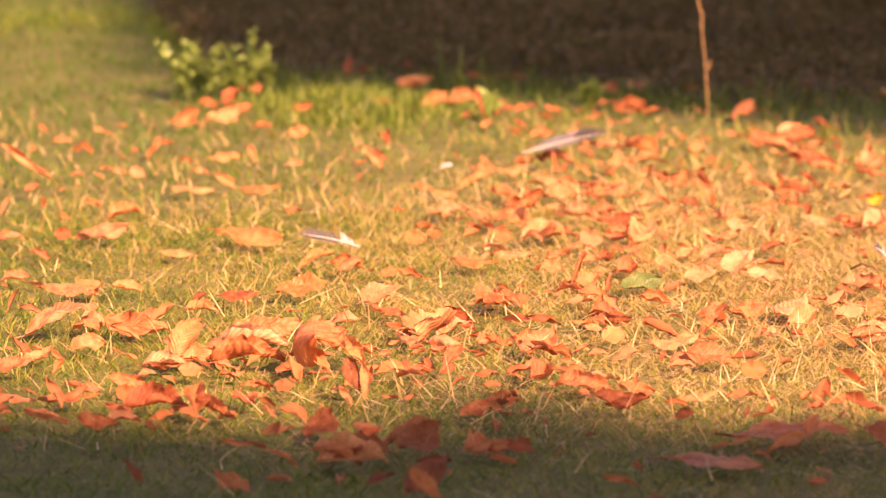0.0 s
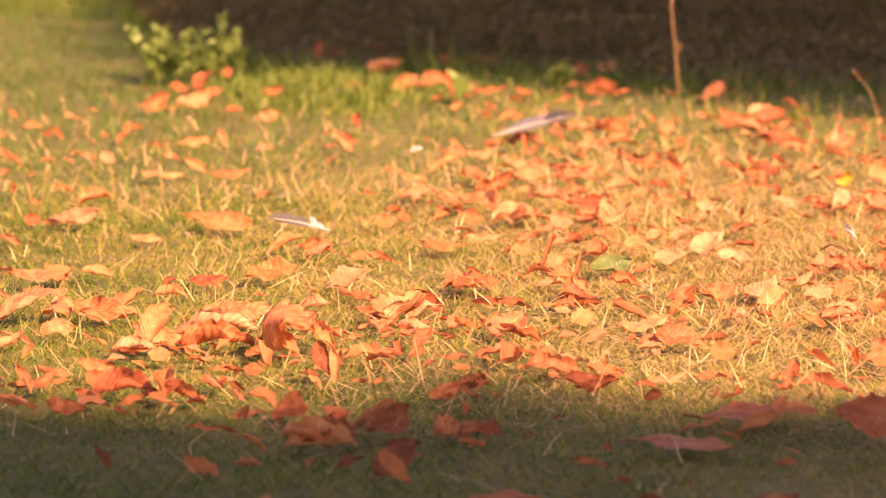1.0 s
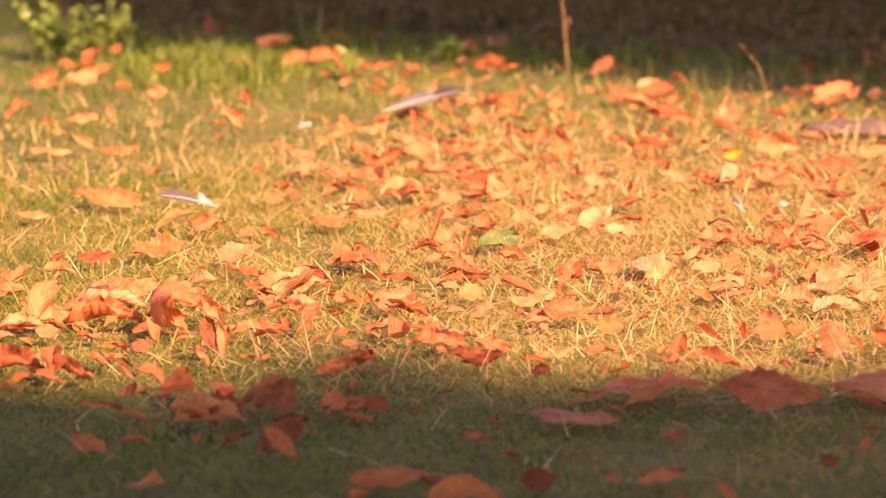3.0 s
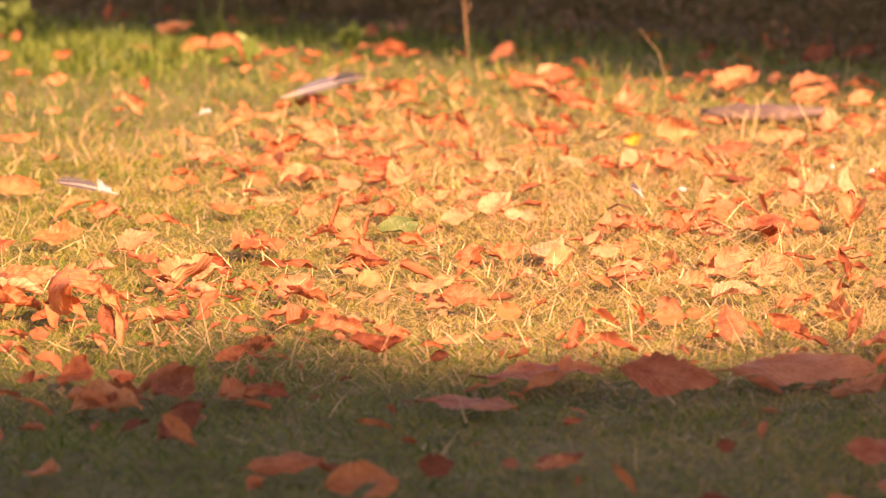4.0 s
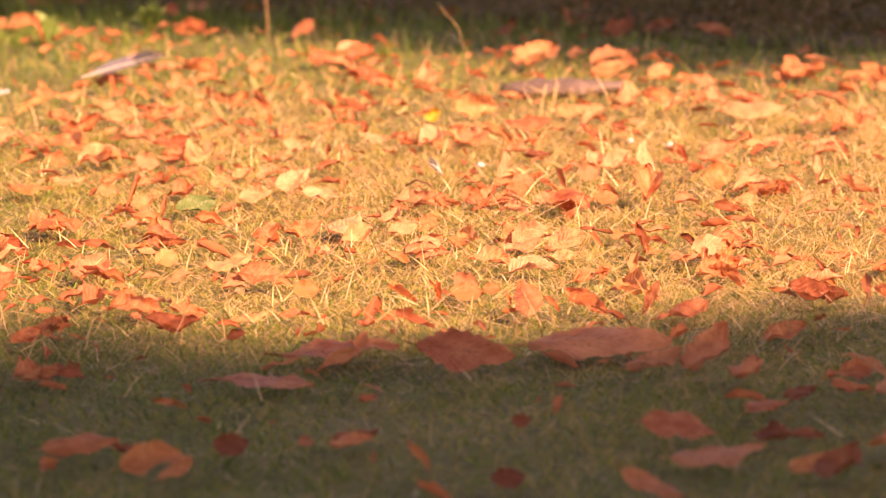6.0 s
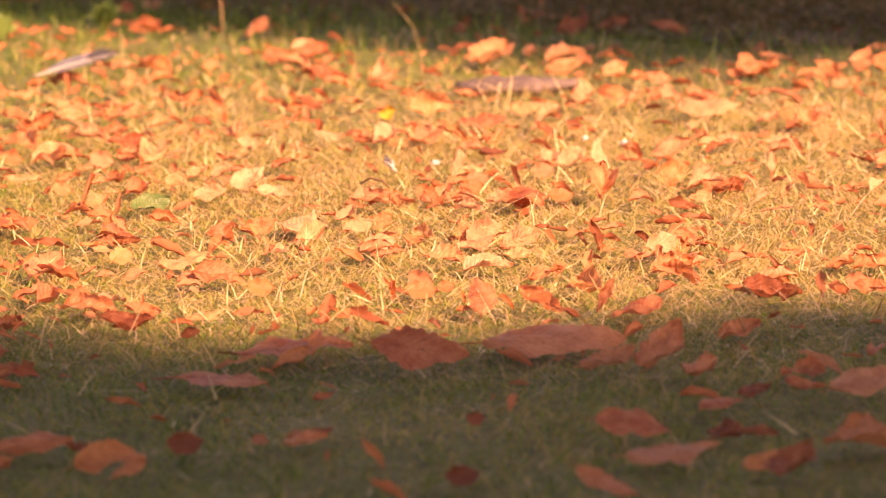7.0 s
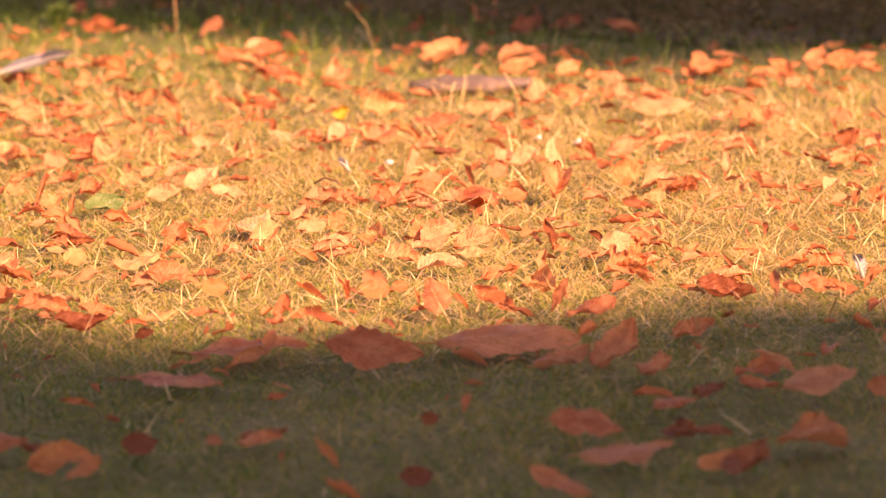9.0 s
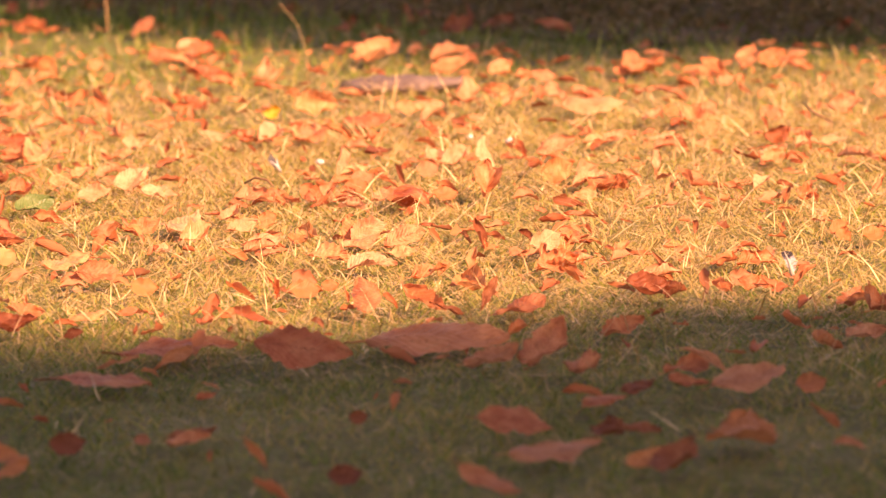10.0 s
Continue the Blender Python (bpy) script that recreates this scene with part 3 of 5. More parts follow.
leaf(-0.062, 3.927, 0.034, 268, 65, "rolled", "amber", 0.86, "leaflet")
leaf(-0.065, 3.601, 0.052, 355, 14, "rolled", "amber", 1.36, "ovate")
leaf(-0.070, 3.973, 0.030, 288, 65, "rolled", "russet", 1.13, "ovate")
leaf(-0.074, 6.646, 0.038, 338, 29, "wavy", "orange", 1.02, "ovate")
leaf(-0.075, 3.610, 0.049, 317, 9, "rolled", "amber", 1.25, "ovate")
leaf(-0.075, 4.125, 0.037, 311, 29, "rolled", "amber", 1.35, "ovate")
leaf(-0.081, 5.818, 0.037, 304, 65, "arched", "orange", 0.80, "leaflet")
leaf(-0.085, 4.396, 0.028, 14, 27, "rolled", "pale", 1.36, "ovate")
leaf(-0.087, 4.780, 0.034, 42, 18, "rolled", "pale", 1.11, "ovate")
leaf(-0.092, 3.750, 0.047, 68, 24, "wavy", "russet", 1.01, "ovate")
leaf(-0.092, 4.807, 0.036, 348, 65, "cupped", "amber", 1.14, "ovate")
leaf(-0.102, 4.291, 0.042, 11, 24, "wavy", "pale", 1.01, "ovate")
leaf(-0.103, 3.311, 0.042, 67, 3, "wavy", "amber", 1.05, "ovate")
leaf(-0.114, 7.250, 0.044, 60, 22, "wavy", "russet", 1.01, "ovate")
leaf(-0.116, 3.589, 0.035, 318, 24, "rolled", "amber", 0.83, "leaflet")
leaf(-0.121, 4.811, 0.046, 42, 23, "rolled", "amber", 0.92, "leaflet")
leaf(-0.128, 4.579, 0.050, 21, 19, "wavy", "amber", 1.01, "ovate")
leaf(-0.134, 7.158, 0.037, 74, 65, "rolled", "rust", 1.14, "leaflet")
leaf(-0.146, 3.477, 0.035, 317, 26, "wavy", "amber", 0.92, "leaflet")
leaf(-0.150, 4.292, 0.067, 8, 33, "ridged", "orange", 1.01, "ovate")
leaf(-0.152, 3.895, 0.033, 292, 3, "wavy", "rust", 1.26, "ovate")
leaf(-0.159, 4.228, 0.060, 349, 19, "rolled", "cream", 1.36, "ovate")
leaf(-0.160, 4.133, 0.062, 4, 17, "rolled", "orange", 1.37, "ovate")
leaf(-0.174, 3.833, 0.033, 322, 31, "cupped", "orange", 1.13, "ovate")
leaf(-0.179, 6.239, 0.029, 11, 65, "cupped", "orange", 1.30, "ovate")
leaf(-0.184, 4.555, 0.035, 6, 29, "flat", "rust", 1.01, "ovate")
leaf(-0.184, 6.607, 0.032, 13, 40, "cupped", "rust", 1.13, "ovate")
leaf(-0.187, 3.840, 0.039, 73, 38, "folded", "orange", 1.21, "ovate")
leaf(-0.193, 5.034, 0.068, 355, 33, "wavy", "amber", 1.01, "ovate")
leaf(-0.201, 5.558, 0.042, 10, 14, "flat", "amber", 1.01, "ovate")
leaf(-0.204, 4.132, 0.035, 15, 49, "wavy", "orange", 1.01, "ovate")
leaf(-0.210, 4.135, 0.053, 51, 46, "arched", "amber", 0.95, "ovate")
leaf(-0.213, 4.467, 0.031, 349, 24, "rolled", "amber", 1.35, "ovate")
leaf(-0.220, 3.845, 0.052, 11, 20, "rolled", "rust", 1.36, "ovate")
leaf(-0.226, 4.101, 0.038, 3, 20, "rolled", "cream", 1.36, "ovate")
leaf(-0.241, 5.590, 0.031, 310, 43, "rolled", "amber", 1.19, "leaflet")
leaf(-0.249, 3.967, 0.030, 346, 52, "cupped", "orange", 1.13, "ovate")
leaf(-0.254, 5.900, 0.038, 11, 20, "flat", "amber", 1.01, "ovate")
leaf(-0.257, 3.744, 0.031, 350, 51, "wavy", "orange", 1.02, "ovate")
leaf(-0.260, 4.932, 0.032, 344, 24, "flat", "amber", 1.01, "ovate")
leaf(-0.261, 6.621, 0.029, 19, 39, "wavy", "orange", 1.02, "ovate")
leaf(-0.264, 4.311, 0.055, 340, 26, "wavy", "orange", 1.01, "ovate")
leaf(-0.274, 5.543, 0.052, 336, 9, "flat", "amber", 1.01, "ovate")
leaf(-0.280, 6.453, 0.048, 30, 32, "wavy", "orange", 1.02, "ovate")
leaf(-0.280, 6.756, 0.046, 50, 35, "wavy", "rust", 0.92, "ovate")
leaf(-0.289, 4.624, 0.031, 353, 50, "cupped", "amber", 1.13, "ovate")
leaf(-0.294, 3.901, 0.042, 27, 19, "wavy", "orange", 1.02, "ovate")
leaf(-0.295, 4.206, 0.031, 10, 65, "arched", "orange", 1.06, "ovate")
leaf(-0.299, 3.798, 0.037, 341, 34, "cupped", "orange", 1.13, "ovate")
leaf(-0.308, 6.670, 0.040, 303, 15, "wavy", "orange", 1.01, "ovate")
leaf(-0.325, 4.606, 0.046, 295, 14, "wavy", "amber", 1.02, "ovate")
leaf(-0.326, 4.313, 0.082, 42, 20, "arched", "pale", 0.86, "leaflet")
leaf(-0.327, 6.420, 0.042, 22, 60, "cupped", "orange", 1.13, "ovate")
leaf(-0.331, 3.909, 0.032, 343, 15, "flat", "orange", 1.02, "ovate")
leaf(-0.332, 5.280, 0.040, 31, 18, "rolled", "amber", 1.35, "ovate")
leaf(-0.333, 4.151, 0.031, 43, 26, "wavy", "orange", 1.03, "ovate")
leaf(-0.341, 5.058, 0.056, 16, 31, "wavy", "cream", 1.02, "ovate")
leaf(-0.343, 4.576, 0.047, 354, 28, "flat", "rust", 1.00)
leaf(-0.343, 6.018, 0.028, 56, 65, "rolled", "orange", 1.10, "leaflet")
leaf(-0.347, 4.069, 0.032, 14, 21, "wavy", "rust", 1.01, "ovate")
leaf(-0.398, 4.688, 0.028, 188, 47, "rolled", "rust", 1.00)
leaf(-0.430, 5.032, 0.027, 180, 23, "arched", "pale", 1.00)
leaf(-0.465, 5.664, 0.072, 141, 72, "rolled", "orange", 0.55)
leaf(0.002, 4.199, 0.033, 346, 20, "rolled", "pale", 1.37, "ovate")
leaf(0.002, 5.493, 0.030, 337, 19, "flat", "amber", 1.00, "ovate")
leaf(0.007, 4.062, 0.037, 51, 46, "arched", "rust", 0.77, "leaflet")
leaf(0.010, 4.311, 0.036, 30, 28, "arched", "pale", 1.01, "ovate")
leaf(0.010, 5.269, 0.036, 60, 18, "cupped", "pale", 1.12, "ovate")
leaf(0.014, 4.371, 0.041, 311, 28, "cupped", "rust", 1.11, "ovate")
leaf(0.024, 3.669, 0.034, 62, 8, "cupped", "orange", 1.13, "ovate")
leaf(0.025, 3.830, 0.028, 25, 48, "arched", "orange", 1.02, "ovate")
leaf(0.027, 6.731, 0.050, 8, 43, "arched", "orange", 1.01, "ovate")
leaf(0.031, 4.806, 0.044, 347, 17, "flat", "amber", 1.01, "ovate")
leaf(0.034, 3.642, 0.030, 23, 34, "wavy", "amber", 1.02, "ovate")
leaf(0.035, 5.585, 0.043, 41, 24, "rolled", "amber", 1.14, "leaflet")
leaf(0.038, 4.238, 0.039, 69, 3, "cupped", "rust", 1.12, "ovate")
leaf(0.039, 4.539, 0.045, 64, 6, "folded", "orange", 1.22, "ovate")
leaf(0.044, 3.879, 0.036, 63, 9, "folded", "russet", 1.22, "ovate")
leaf(0.048, 3.649, 0.037, 34, 19, "wavy", "russet", 1.02, "ovate")
leaf(0.048, 6.454, 0.049, 98, 65, "rolled", "rust", 0.55, "leaflet")
leaf(0.050, 4.527, 0.038, 68, 3, "cupped", "russet", 1.24, "ovate")
leaf(0.059, 3.307, 0.051, 4, 22, "flat", "amber", 1.02, "ovate")
leaf(0.061, 3.306, 0.046, 5, 31, "flat", "amber", 1.02, "ovate")
leaf(0.064, 5.476, 0.053, 290, 3, "wavy", "orange", 1.01, "ovate")
leaf(0.066, 5.176, 0.053, 318, 15, "arched", "orange", 1.00, "ovate")
leaf(0.068, 4.875, 0.037, 15, 18, "wavy", "orange", 1.00, "ovate")
leaf(0.077, 4.026, 0.037, 69, 11, "folded", "rust", 1.23, "ovate")
leaf(0.077, 5.754, 0.033, 22, 26, "wavy", "orange", 1.02, "ovate")
leaf(0.081, 4.177, 0.056, 63, 18, "wavy", "pale", 1.02, "ovate")
leaf(0.086, 5.361, 0.046, 22, 65, "cupped", "orange", 1.47, "ovate")
leaf(0.096, 3.286, 0.035, 346, 21, "wavy", "russet", 1.01, "ovate")
leaf(0.098, 5.038, 0.047, 36, 15, "arched", "orange", 1.02, "ovate")
leaf(0.101, 4.008, 0.043, 318, 19, "rolled", "amber", 1.01, "leaflet")
leaf(0.106, 3.218, 0.048, 9, 24, "arched", "amber", 1.00, "ovate")
leaf(0.110, 3.957, 0.045, 349, 17, "rolled", "orange", 1.37, "ovate")
leaf(0.111, 4.870, 0.028, 28, 24, "wavy", "orange", 1.02, "ovate")
leaf(0.118, 3.197, 0.028, 35, 33, "wavy", "amber", 1.02, "ovate")
leaf(0.119, 5.621, 0.033, 345, 26, "wavy", "orange", 1.01, "ovate")
leaf(0.121, 6.238, 0.029, 12, 65, "cupped", "orange", 1.16, "ovate")
leaf(0.125, 4.683, 0.040, 60, 65, "rolled", "orange", 0.59, "leaflet")
leaf(0.126, 3.970, 0.037, 41, 14, "arched", "cream", 1.01, "ovate")
leaf(0.128, 5.455, 0.039, 15, 24, "wavy", "orange", 1.02, "ovate")
leaf(0.133, 5.893, 0.046, 345, 18, "rolled", "russet", 1.35, "ovate")
leaf(0.134, 4.675, 0.030, 40, 20, "wavy", "orange", 1.01, "ovate")
leaf(0.137, 3.857, 0.042, 356, 27, "cupped", "rust", 1.14, "ovate")
leaf(0.139, 5.209, 0.047, 347, 18, "rolled", "cream", 1.37, "ovate")
leaf(0.149, 4.392, 0.032, 353, 49, "cupped", "russet", 1.13, "ovate")
leaf(0.151, 3.932, 0.030, 346, 44, "wavy", "orange", 1.02, "ovate")
leaf(0.158, 4.859, 0.035, 67, 3, "cupped", "russet", 1.35, "ovate")
leaf(0.169, 5.332, 0.029, 17, 30, "cupped", "rust", 1.12, "ovate")
leaf(0.172, 4.763, 0.045, 67, 4, "cupped", "rust", 1.12, "ovate")
leaf(0.176, 5.182, 0.040, 13, 26, "wavy", "rust", 1.02, "ovate")
leaf(0.177, 5.076, 0.031, 14, 31, "wavy", "rust", 1.01, "ovate")
leaf(0.181, 4.953, 0.033, 28, 15, "wavy", "orange", 1.02, "ovate")
leaf(0.181, 5.495, 0.046, 36, 15, "wavy", "orange", 1.01, "ovate")
leaf(0.182, 4.641, 0.045, 17, 43, "wavy", "green", 1.02, "ovate")
leaf(0.184, 5.528, 0.032, 22, 26, "wavy", "pale", 1.02, "ovate")
leaf(0.190, 4.499, 0.030, 337, 49, "cupped", "orange", 1.13, "ovate")
leaf(0.192, 3.578, 0.075, 342, 3, "spread", "rust", 1.03, "ovate")
leaf(0.195, 4.231, 0.047, 29, 17, "wavy", "orange", 1.01, "ovate")
leaf(0.197, 5.033, 0.048, 63, 9, "arched", "orange", 1.01, "ovate")
leaf(0.198, 3.913, 0.033, 23, 16, "flat", "amber", 1.01, "ovate")
leaf(0.198, 5.782, 0.033, 73, 65, "arched", "orange", 0.87, "leaflet")
leaf(0.201, 6.074, 0.037, 4, 26, "arched", "pale", 1.02, "ovate")
leaf(0.202, 5.836, 0.037, 70, 9, "folded", "orange", 1.22, "ovate")
leaf(0.212, 4.827, 0.029, 12, 50, "wavy", "orange", 1.02, "ovate")
leaf(0.217, 5.380, 0.030, 31, 26, "rolled", "orange", 1.36, "ovate")
leaf(0.218, 4.126, 0.039, 347, 42, "arched", "rust", 1.01, "ovate")
leaf(0.223, 6.897, 0.057, 58, 12, "wavy", "rust", 1.01, "ovate")
leaf(0.230, 4.299, 0.036, 46, 26, "arched", "orange", 0.92, "leaflet")
leaf(0.234, 5.878, 0.045, 42, 16, "rolled", "orange", 1.21, "leaflet")
leaf(0.235, 4.422, 0.031, 14, 65, "cupped", "russet", 1.20, "ovate")
leaf(0.235, 5.996, 0.056, 317, 11, "rolled", "amber", 1.34, "ovate")
leaf(0.236, 3.287, 0.031, 15, 35, "wavy", "orange", 1.01, "ovate")
leaf(0.238, 4.923, 0.029, 41, 26, "wavy", "orange", 1.01, "ovate")
leaf(0.239, 4.696, 0.035, 26, 27, "wavy", "cream", 1.02, "ovate")
leaf(0.240, 3.303, 0.034, 17, 25, "wavy", "russet", 1.00, "ovate")
leaf(0.246, 6.607, 0.053, 318, 14, "rolled", "orange", 1.27, "leaflet")
leaf(0.249, 3.649, 0.039, 41, 26, "rolled", "amber", 1.09, "leaflet")
leaf(0.256, 3.703, 0.090, 11, 7, "spread", "rust", 1.03, "ovate")
leaf(0.259, 5.683, 0.042, 8, 65, "cupped", "russet", 1.23, "ovate")
leaf(0.266, 4.913, 0.034, 21, 16, "rolled", "pale", 1.37, "ovate")
leaf(0.268, 6.978, 0.059, 66, 12, "wavy", "pale", 1.02, "ovate")
leaf(0.269, 4.425, 0.039, 33, 27, "wavy", "orange", 1.02, "ovate")
leaf(0.278, 4.786, 0.041, 30, 34, "wavy", "pale", 1.02, "ovate")
leaf(0.279, 4.294, 0.031, 67, 3, "cupped", "pale", 1.16, "ovate")
leaf(0.281, 5.397, 0.045, 108, 65, "arched", "orange", 0.82, "leaflet")
leaf(0.282, 5.065, 0.032, 42, 18, "wavy", "orange", 1.01, "ovate")
leaf(0.284, 3.850, 0.030, 67, 5, "cupped", "rust", 1.15, "ovate")
leaf(0.290, 4.821, 0.033, 71, 5, "cupped", "rust", 1.11, "ovate")
leaf(0.293, 5.279, 0.028, 28, 49, "wavy", "pale", 1.01, "ovate")
leaf(0.301, 4.712, 0.039, 338, 26, "wavy", "cream", 1.01, "ovate")
leaf(0.302, 5.118, 0.043, 67, 3, "folded", "cream", 1.20, "ovate")
leaf(0.307, 4.463, 0.064, 61, 12, "wavy", "cream", 1.02, "ovate")
leaf(0.314, 4.406, 0.037, 39, 24, "cupped", "orange", 1.12, "ovate")
leaf(0.338, 5.332, 0.032, 21, 31, "wavy", "orange", 1.02, "ovate")
leaf(0.342, 3.627, 0.072, 346, 46, "spread", "rust", 1.02, "ovate")
leaf(0.352, 4.525, 0.029, 49, 31, "folded", "pale", 1.12, "ovate")
leaf(0.357, 4.430, 0.033, 17, 52, "wavy", "cream", 1.02, "ovate")
leaf(0.360, 4.256, 0.032, 15, 19, "rolled", "pale", 1.36, "ovate")
leaf(0.363, 4.274, 0.036, 18, 38, "wavy", "pale", 1.01, "ovate")
leaf(0.365, 4.284, 0.033, 8, 63, "cupped", "orange", 1.13, "ovate")
leaf(0.386, 4.617, 0.050, 356, 11, "rolled", "pale", 1.37, "ovate")
leaf(0.386, 6.127, 0.037, 7, 65, "flat", "russet", 1.06, "ovate")
leaf(0.386, 6.517, 0.050, 57, 29, "wavy", "rust", 1.01, "ovate")
leaf(0.388, 5.225, 0.034, 345, 31, "wavy", "cream", 1.01, "ovate")
leaf(0.388, 5.543, 0.050, 301, 12, "wavy", "rust", 1.01, "ovate")
leaf(0.397, 4.622, 0.035, 7, 9, "rolled", "pale", 1.35, "ovate")
leaf(0.402, 4.343, 0.039, 64, 10, "wavy", "amber", 1.01, "ovate")
leaf(0.402, 6.046, 0.049, 317, 11, "rolled", "orange", 1.31, "ovate")
leaf(0.410, 3.087, 0.047, 319, 23, "wavy", "rust", 0.85, "ovate")
leaf(0.410, 4.375, 0.028, 304, 14, "cupped", "amber", 1.13, "ovate")
leaf(0.412, 3.905, 0.048, 90, 29, "flat", "rust", 1.01, "ovate")
leaf(0.413, 4.186, 0.039, 345, 29, "ridged", "orange", 1.01, "ovate")
leaf(0.419, 5.218, 0.041, 69, 4, "cupped", "rust", 1.14, "ovate")
leaf(0.424, 5.815, 0.052, 342, 43, "wavy", "rust", 1.01, "ovate")
leaf(0.426, 6.275, 0.033, 42, 26, "folded", "pale", 1.22, "ovate")
leaf(0.435, 6.160, 0.061, 66, 16, "cupped", "rust", 1.13, "ovate")
leaf(0.440, 5.175, 0.049, 59, 17, "folded", "pale", 1.22, "ovate")
leaf(0.442, 4.342, 0.031, 71, 51, "ridged", "orange", 1.01, "ovate")
leaf(0.444, 5.194, 0.031, 49, 31, "folded", "pale", 1.20, "ovate")
leaf(0.445, 3.678, 0.106, 356, 15, "spread", "pale", 1.01, "ovate")
leaf(0.445, 4.272, 0.038, 17, 27, "wavy", "pale", 1.02, "ovate")
leaf(0.446, 4.170, 0.042, 9, 29, "ridged", "pale", 1.02, "ovate")
leaf(0.451, 4.657, 0.057, 68, 14, "folded", "rust", 1.23, "ovate")
leaf(0.453, 3.292, 0.051, 344, 34, "spread", "rust", 1.01, "ovate")
leaf(0.459, 4.331, 0.041, 25, 43, "wavy", "pale", 1.02, "ovate")
leaf(0.460, 3.906, 0.051, 304, 18, "cupped", "orange", 1.13, "ovate")
leaf(0.462, 5.417, 0.021, 15, 65, "cupped", "yellow", 1.15, "round")
leaf(0.465, 4.658, 0.047, 67, 12, "cupped", "rust", 1.12, "ovate")
leaf(0.466, 4.542, 0.030, 339, 17, "rolled", "pale", 1.35, "ovate")
leaf(0.467, 3.202, 0.063, 11, 15, "spread", "pale", 1.01, "ovate")
leaf(0.472, 3.578, 0.050, 31, 20, "wavy", "pale", 1.02, "ovate")
leaf(0.476, 6.378, 0.028, 314, 26, "rolled", "orange", 1.25, "ovate")
leaf(0.478, 4.233, 0.028, 21, 19, "wavy", "orange", 1.02, "ovate")
leaf(0.478, 5.175, 0.069, 67, 4, "wavy", "orange", 1.03, "ovate")
leaf(0.481, 4.828, 0.036, 66, 65, "rolled", "pale", 1.01, "leaflet")
leaf(0.485, 4.096, 0.037, 31, 22, "wavy", "orange", 1.01, "ovate")
leaf(0.485, 4.274, 0.043, 20, 56, "ridged", "rust", 1.01, "ovate")
leaf(0.487, 5.853, 0.033, 68, 65, "folded", "pale", 1.10, "ovate")
leaf(0.494, 4.839, 0.036, 31, 26, "wavy", "orange", 1.02, "ovate")
leaf(0.500, 5.847, 0.041, 62, 8, "cupped", "pale", 1.13, "ovate")
leaf(0.506, 4.643, 0.033, 28, 26, "wavy", "pale", 1.02, "ovate")
leaf(0.506, 5.117, 0.036, 310, 41, "rolled", "amber", 1.03, "leaflet")
leaf(0.507, 3.878, 0.033, 56, 65, "cupped", "russet", 0.84, "leaflet")
leaf(0.510, 4.004, 0.043, 293, 7, "cupped", "amber", 1.12, "ovate")
leaf(0.512, 3.292, 0.043, 66, 8, "cupped", "russet", 1.13, "ovate")
leaf(0.512, 5.450, 0.052, 5, 65, "cupped", "amber", 1.10, "round")
leaf(0.514, 3.140, 0.030, 22, 45, "wavy", "amber", 1.02, "ovate")
leaf(0.514, 3.595, 0.061, 58, 31, "wavy", "rust", 1.01, "ovate")
leaf(0.521, 7.014, 0.109, 60, 11, "wavy", "pale", 1.02, "ovate")
leaf(0.522, 5.078, 0.028, 0, 24, "rolled", "pale", 1.36, "ovate")
leaf(0.523, 4.574, 0.039, 7, 34, "cupped", "rust", 1.14, "ovate")
leaf(0.525, 4.652, 0.033, 12, 22, "wavy", "pale", 1.01, "ovate")
leaf(0.526, 3.386, 0.036, 24, 14, "flat", "rust", 1.02, "ovate")
leaf(0.528, 3.844, 0.058, 42, 14, "wavy", "rust", 0.92, "ovate")
leaf(0.531, 3.538, 0.053, 64, 6, "cupped", "rust", 1.14, "ovate")
leaf(0.535, 3.130, 0.054, 60, 17, "wavy", "russet", 1.02, "ovate")
leaf(0.536, 3.290, 0.028, 349, 34, "wavy", "russet", 1.02, "ovate")
leaf(0.551, 5.138, 0.042, 63, 8, "cupped", "orange", 1.12, "ovate")
leaf(0.552, 5.286, 0.057, 22, 9, "flat", "rust", 1.01, "ovate")
leaf(0.556, 3.434, 0.028, 23, 29, "wavy", "russet", 1.02, "ovate")
leaf(0.586, 4.965, 0.036, 62, 8, "wavy", "pale", 1.02, "ovate")
leaf(0.587, 3.216, 0.086, 69, 3, "wavy", "amber", 1.06, "ovate")
leaf(0.591, 3.737, 0.044, 33, 22, "wavy", "orange", 1.01, "ovate")
leaf(0.594, 3.452, 0.029, 344, 30, "wavy", "rust", 1.01, "ovate")
leaf(0.595, 4.110, 0.043, 12, 33, "rolled", "orange", 1.36, "ovate")
leaf(0.598, 4.638, 0.057, 83, 29, "folded", "orange", 1.22, "ovate")
leaf(0.600, 4.240, 0.037, 22, 47, "wavy", "pale", 1.02, "ovate")
leaf(0.603, 4.921, 0.040, 32, 32, "folded", "pale", 1.22, "ovate")
leaf(0.605, 3.524, 0.053, 43, 15, "wavy", "orange", 0.80, "ovate")
leaf(0.608, 4.117, 0.036, 16, 56, "cupped", "cream", 1.12, "ovate")
leaf(0.608, 5.195, 0.037, 293, 15, "cupped", "rust", 1.13, "ovate")
leaf(0.610, 4.258, 0.043, 36, 22, "wavy", "amber", 1.01, "ovate")
leaf(0.617, 3.519, 0.036, 310, 37, "rolled", "cream", 0.72, "leaflet")
leaf(0.619, 5.285, 0.050, 50, 34, "arched", "pale", 0.76, "leaflet")
leaf(0.625, 4.266, 0.028, 297, 30, "wavy", "rust", 1.01, "ovate")
leaf(0.628, 4.865, 0.037, 86, 52, "flat", "cream", 1.01, "ovate")
leaf(0.629, 5.465, 0.050, 20, 15, "flat", "orange", 1.00, "ovate")
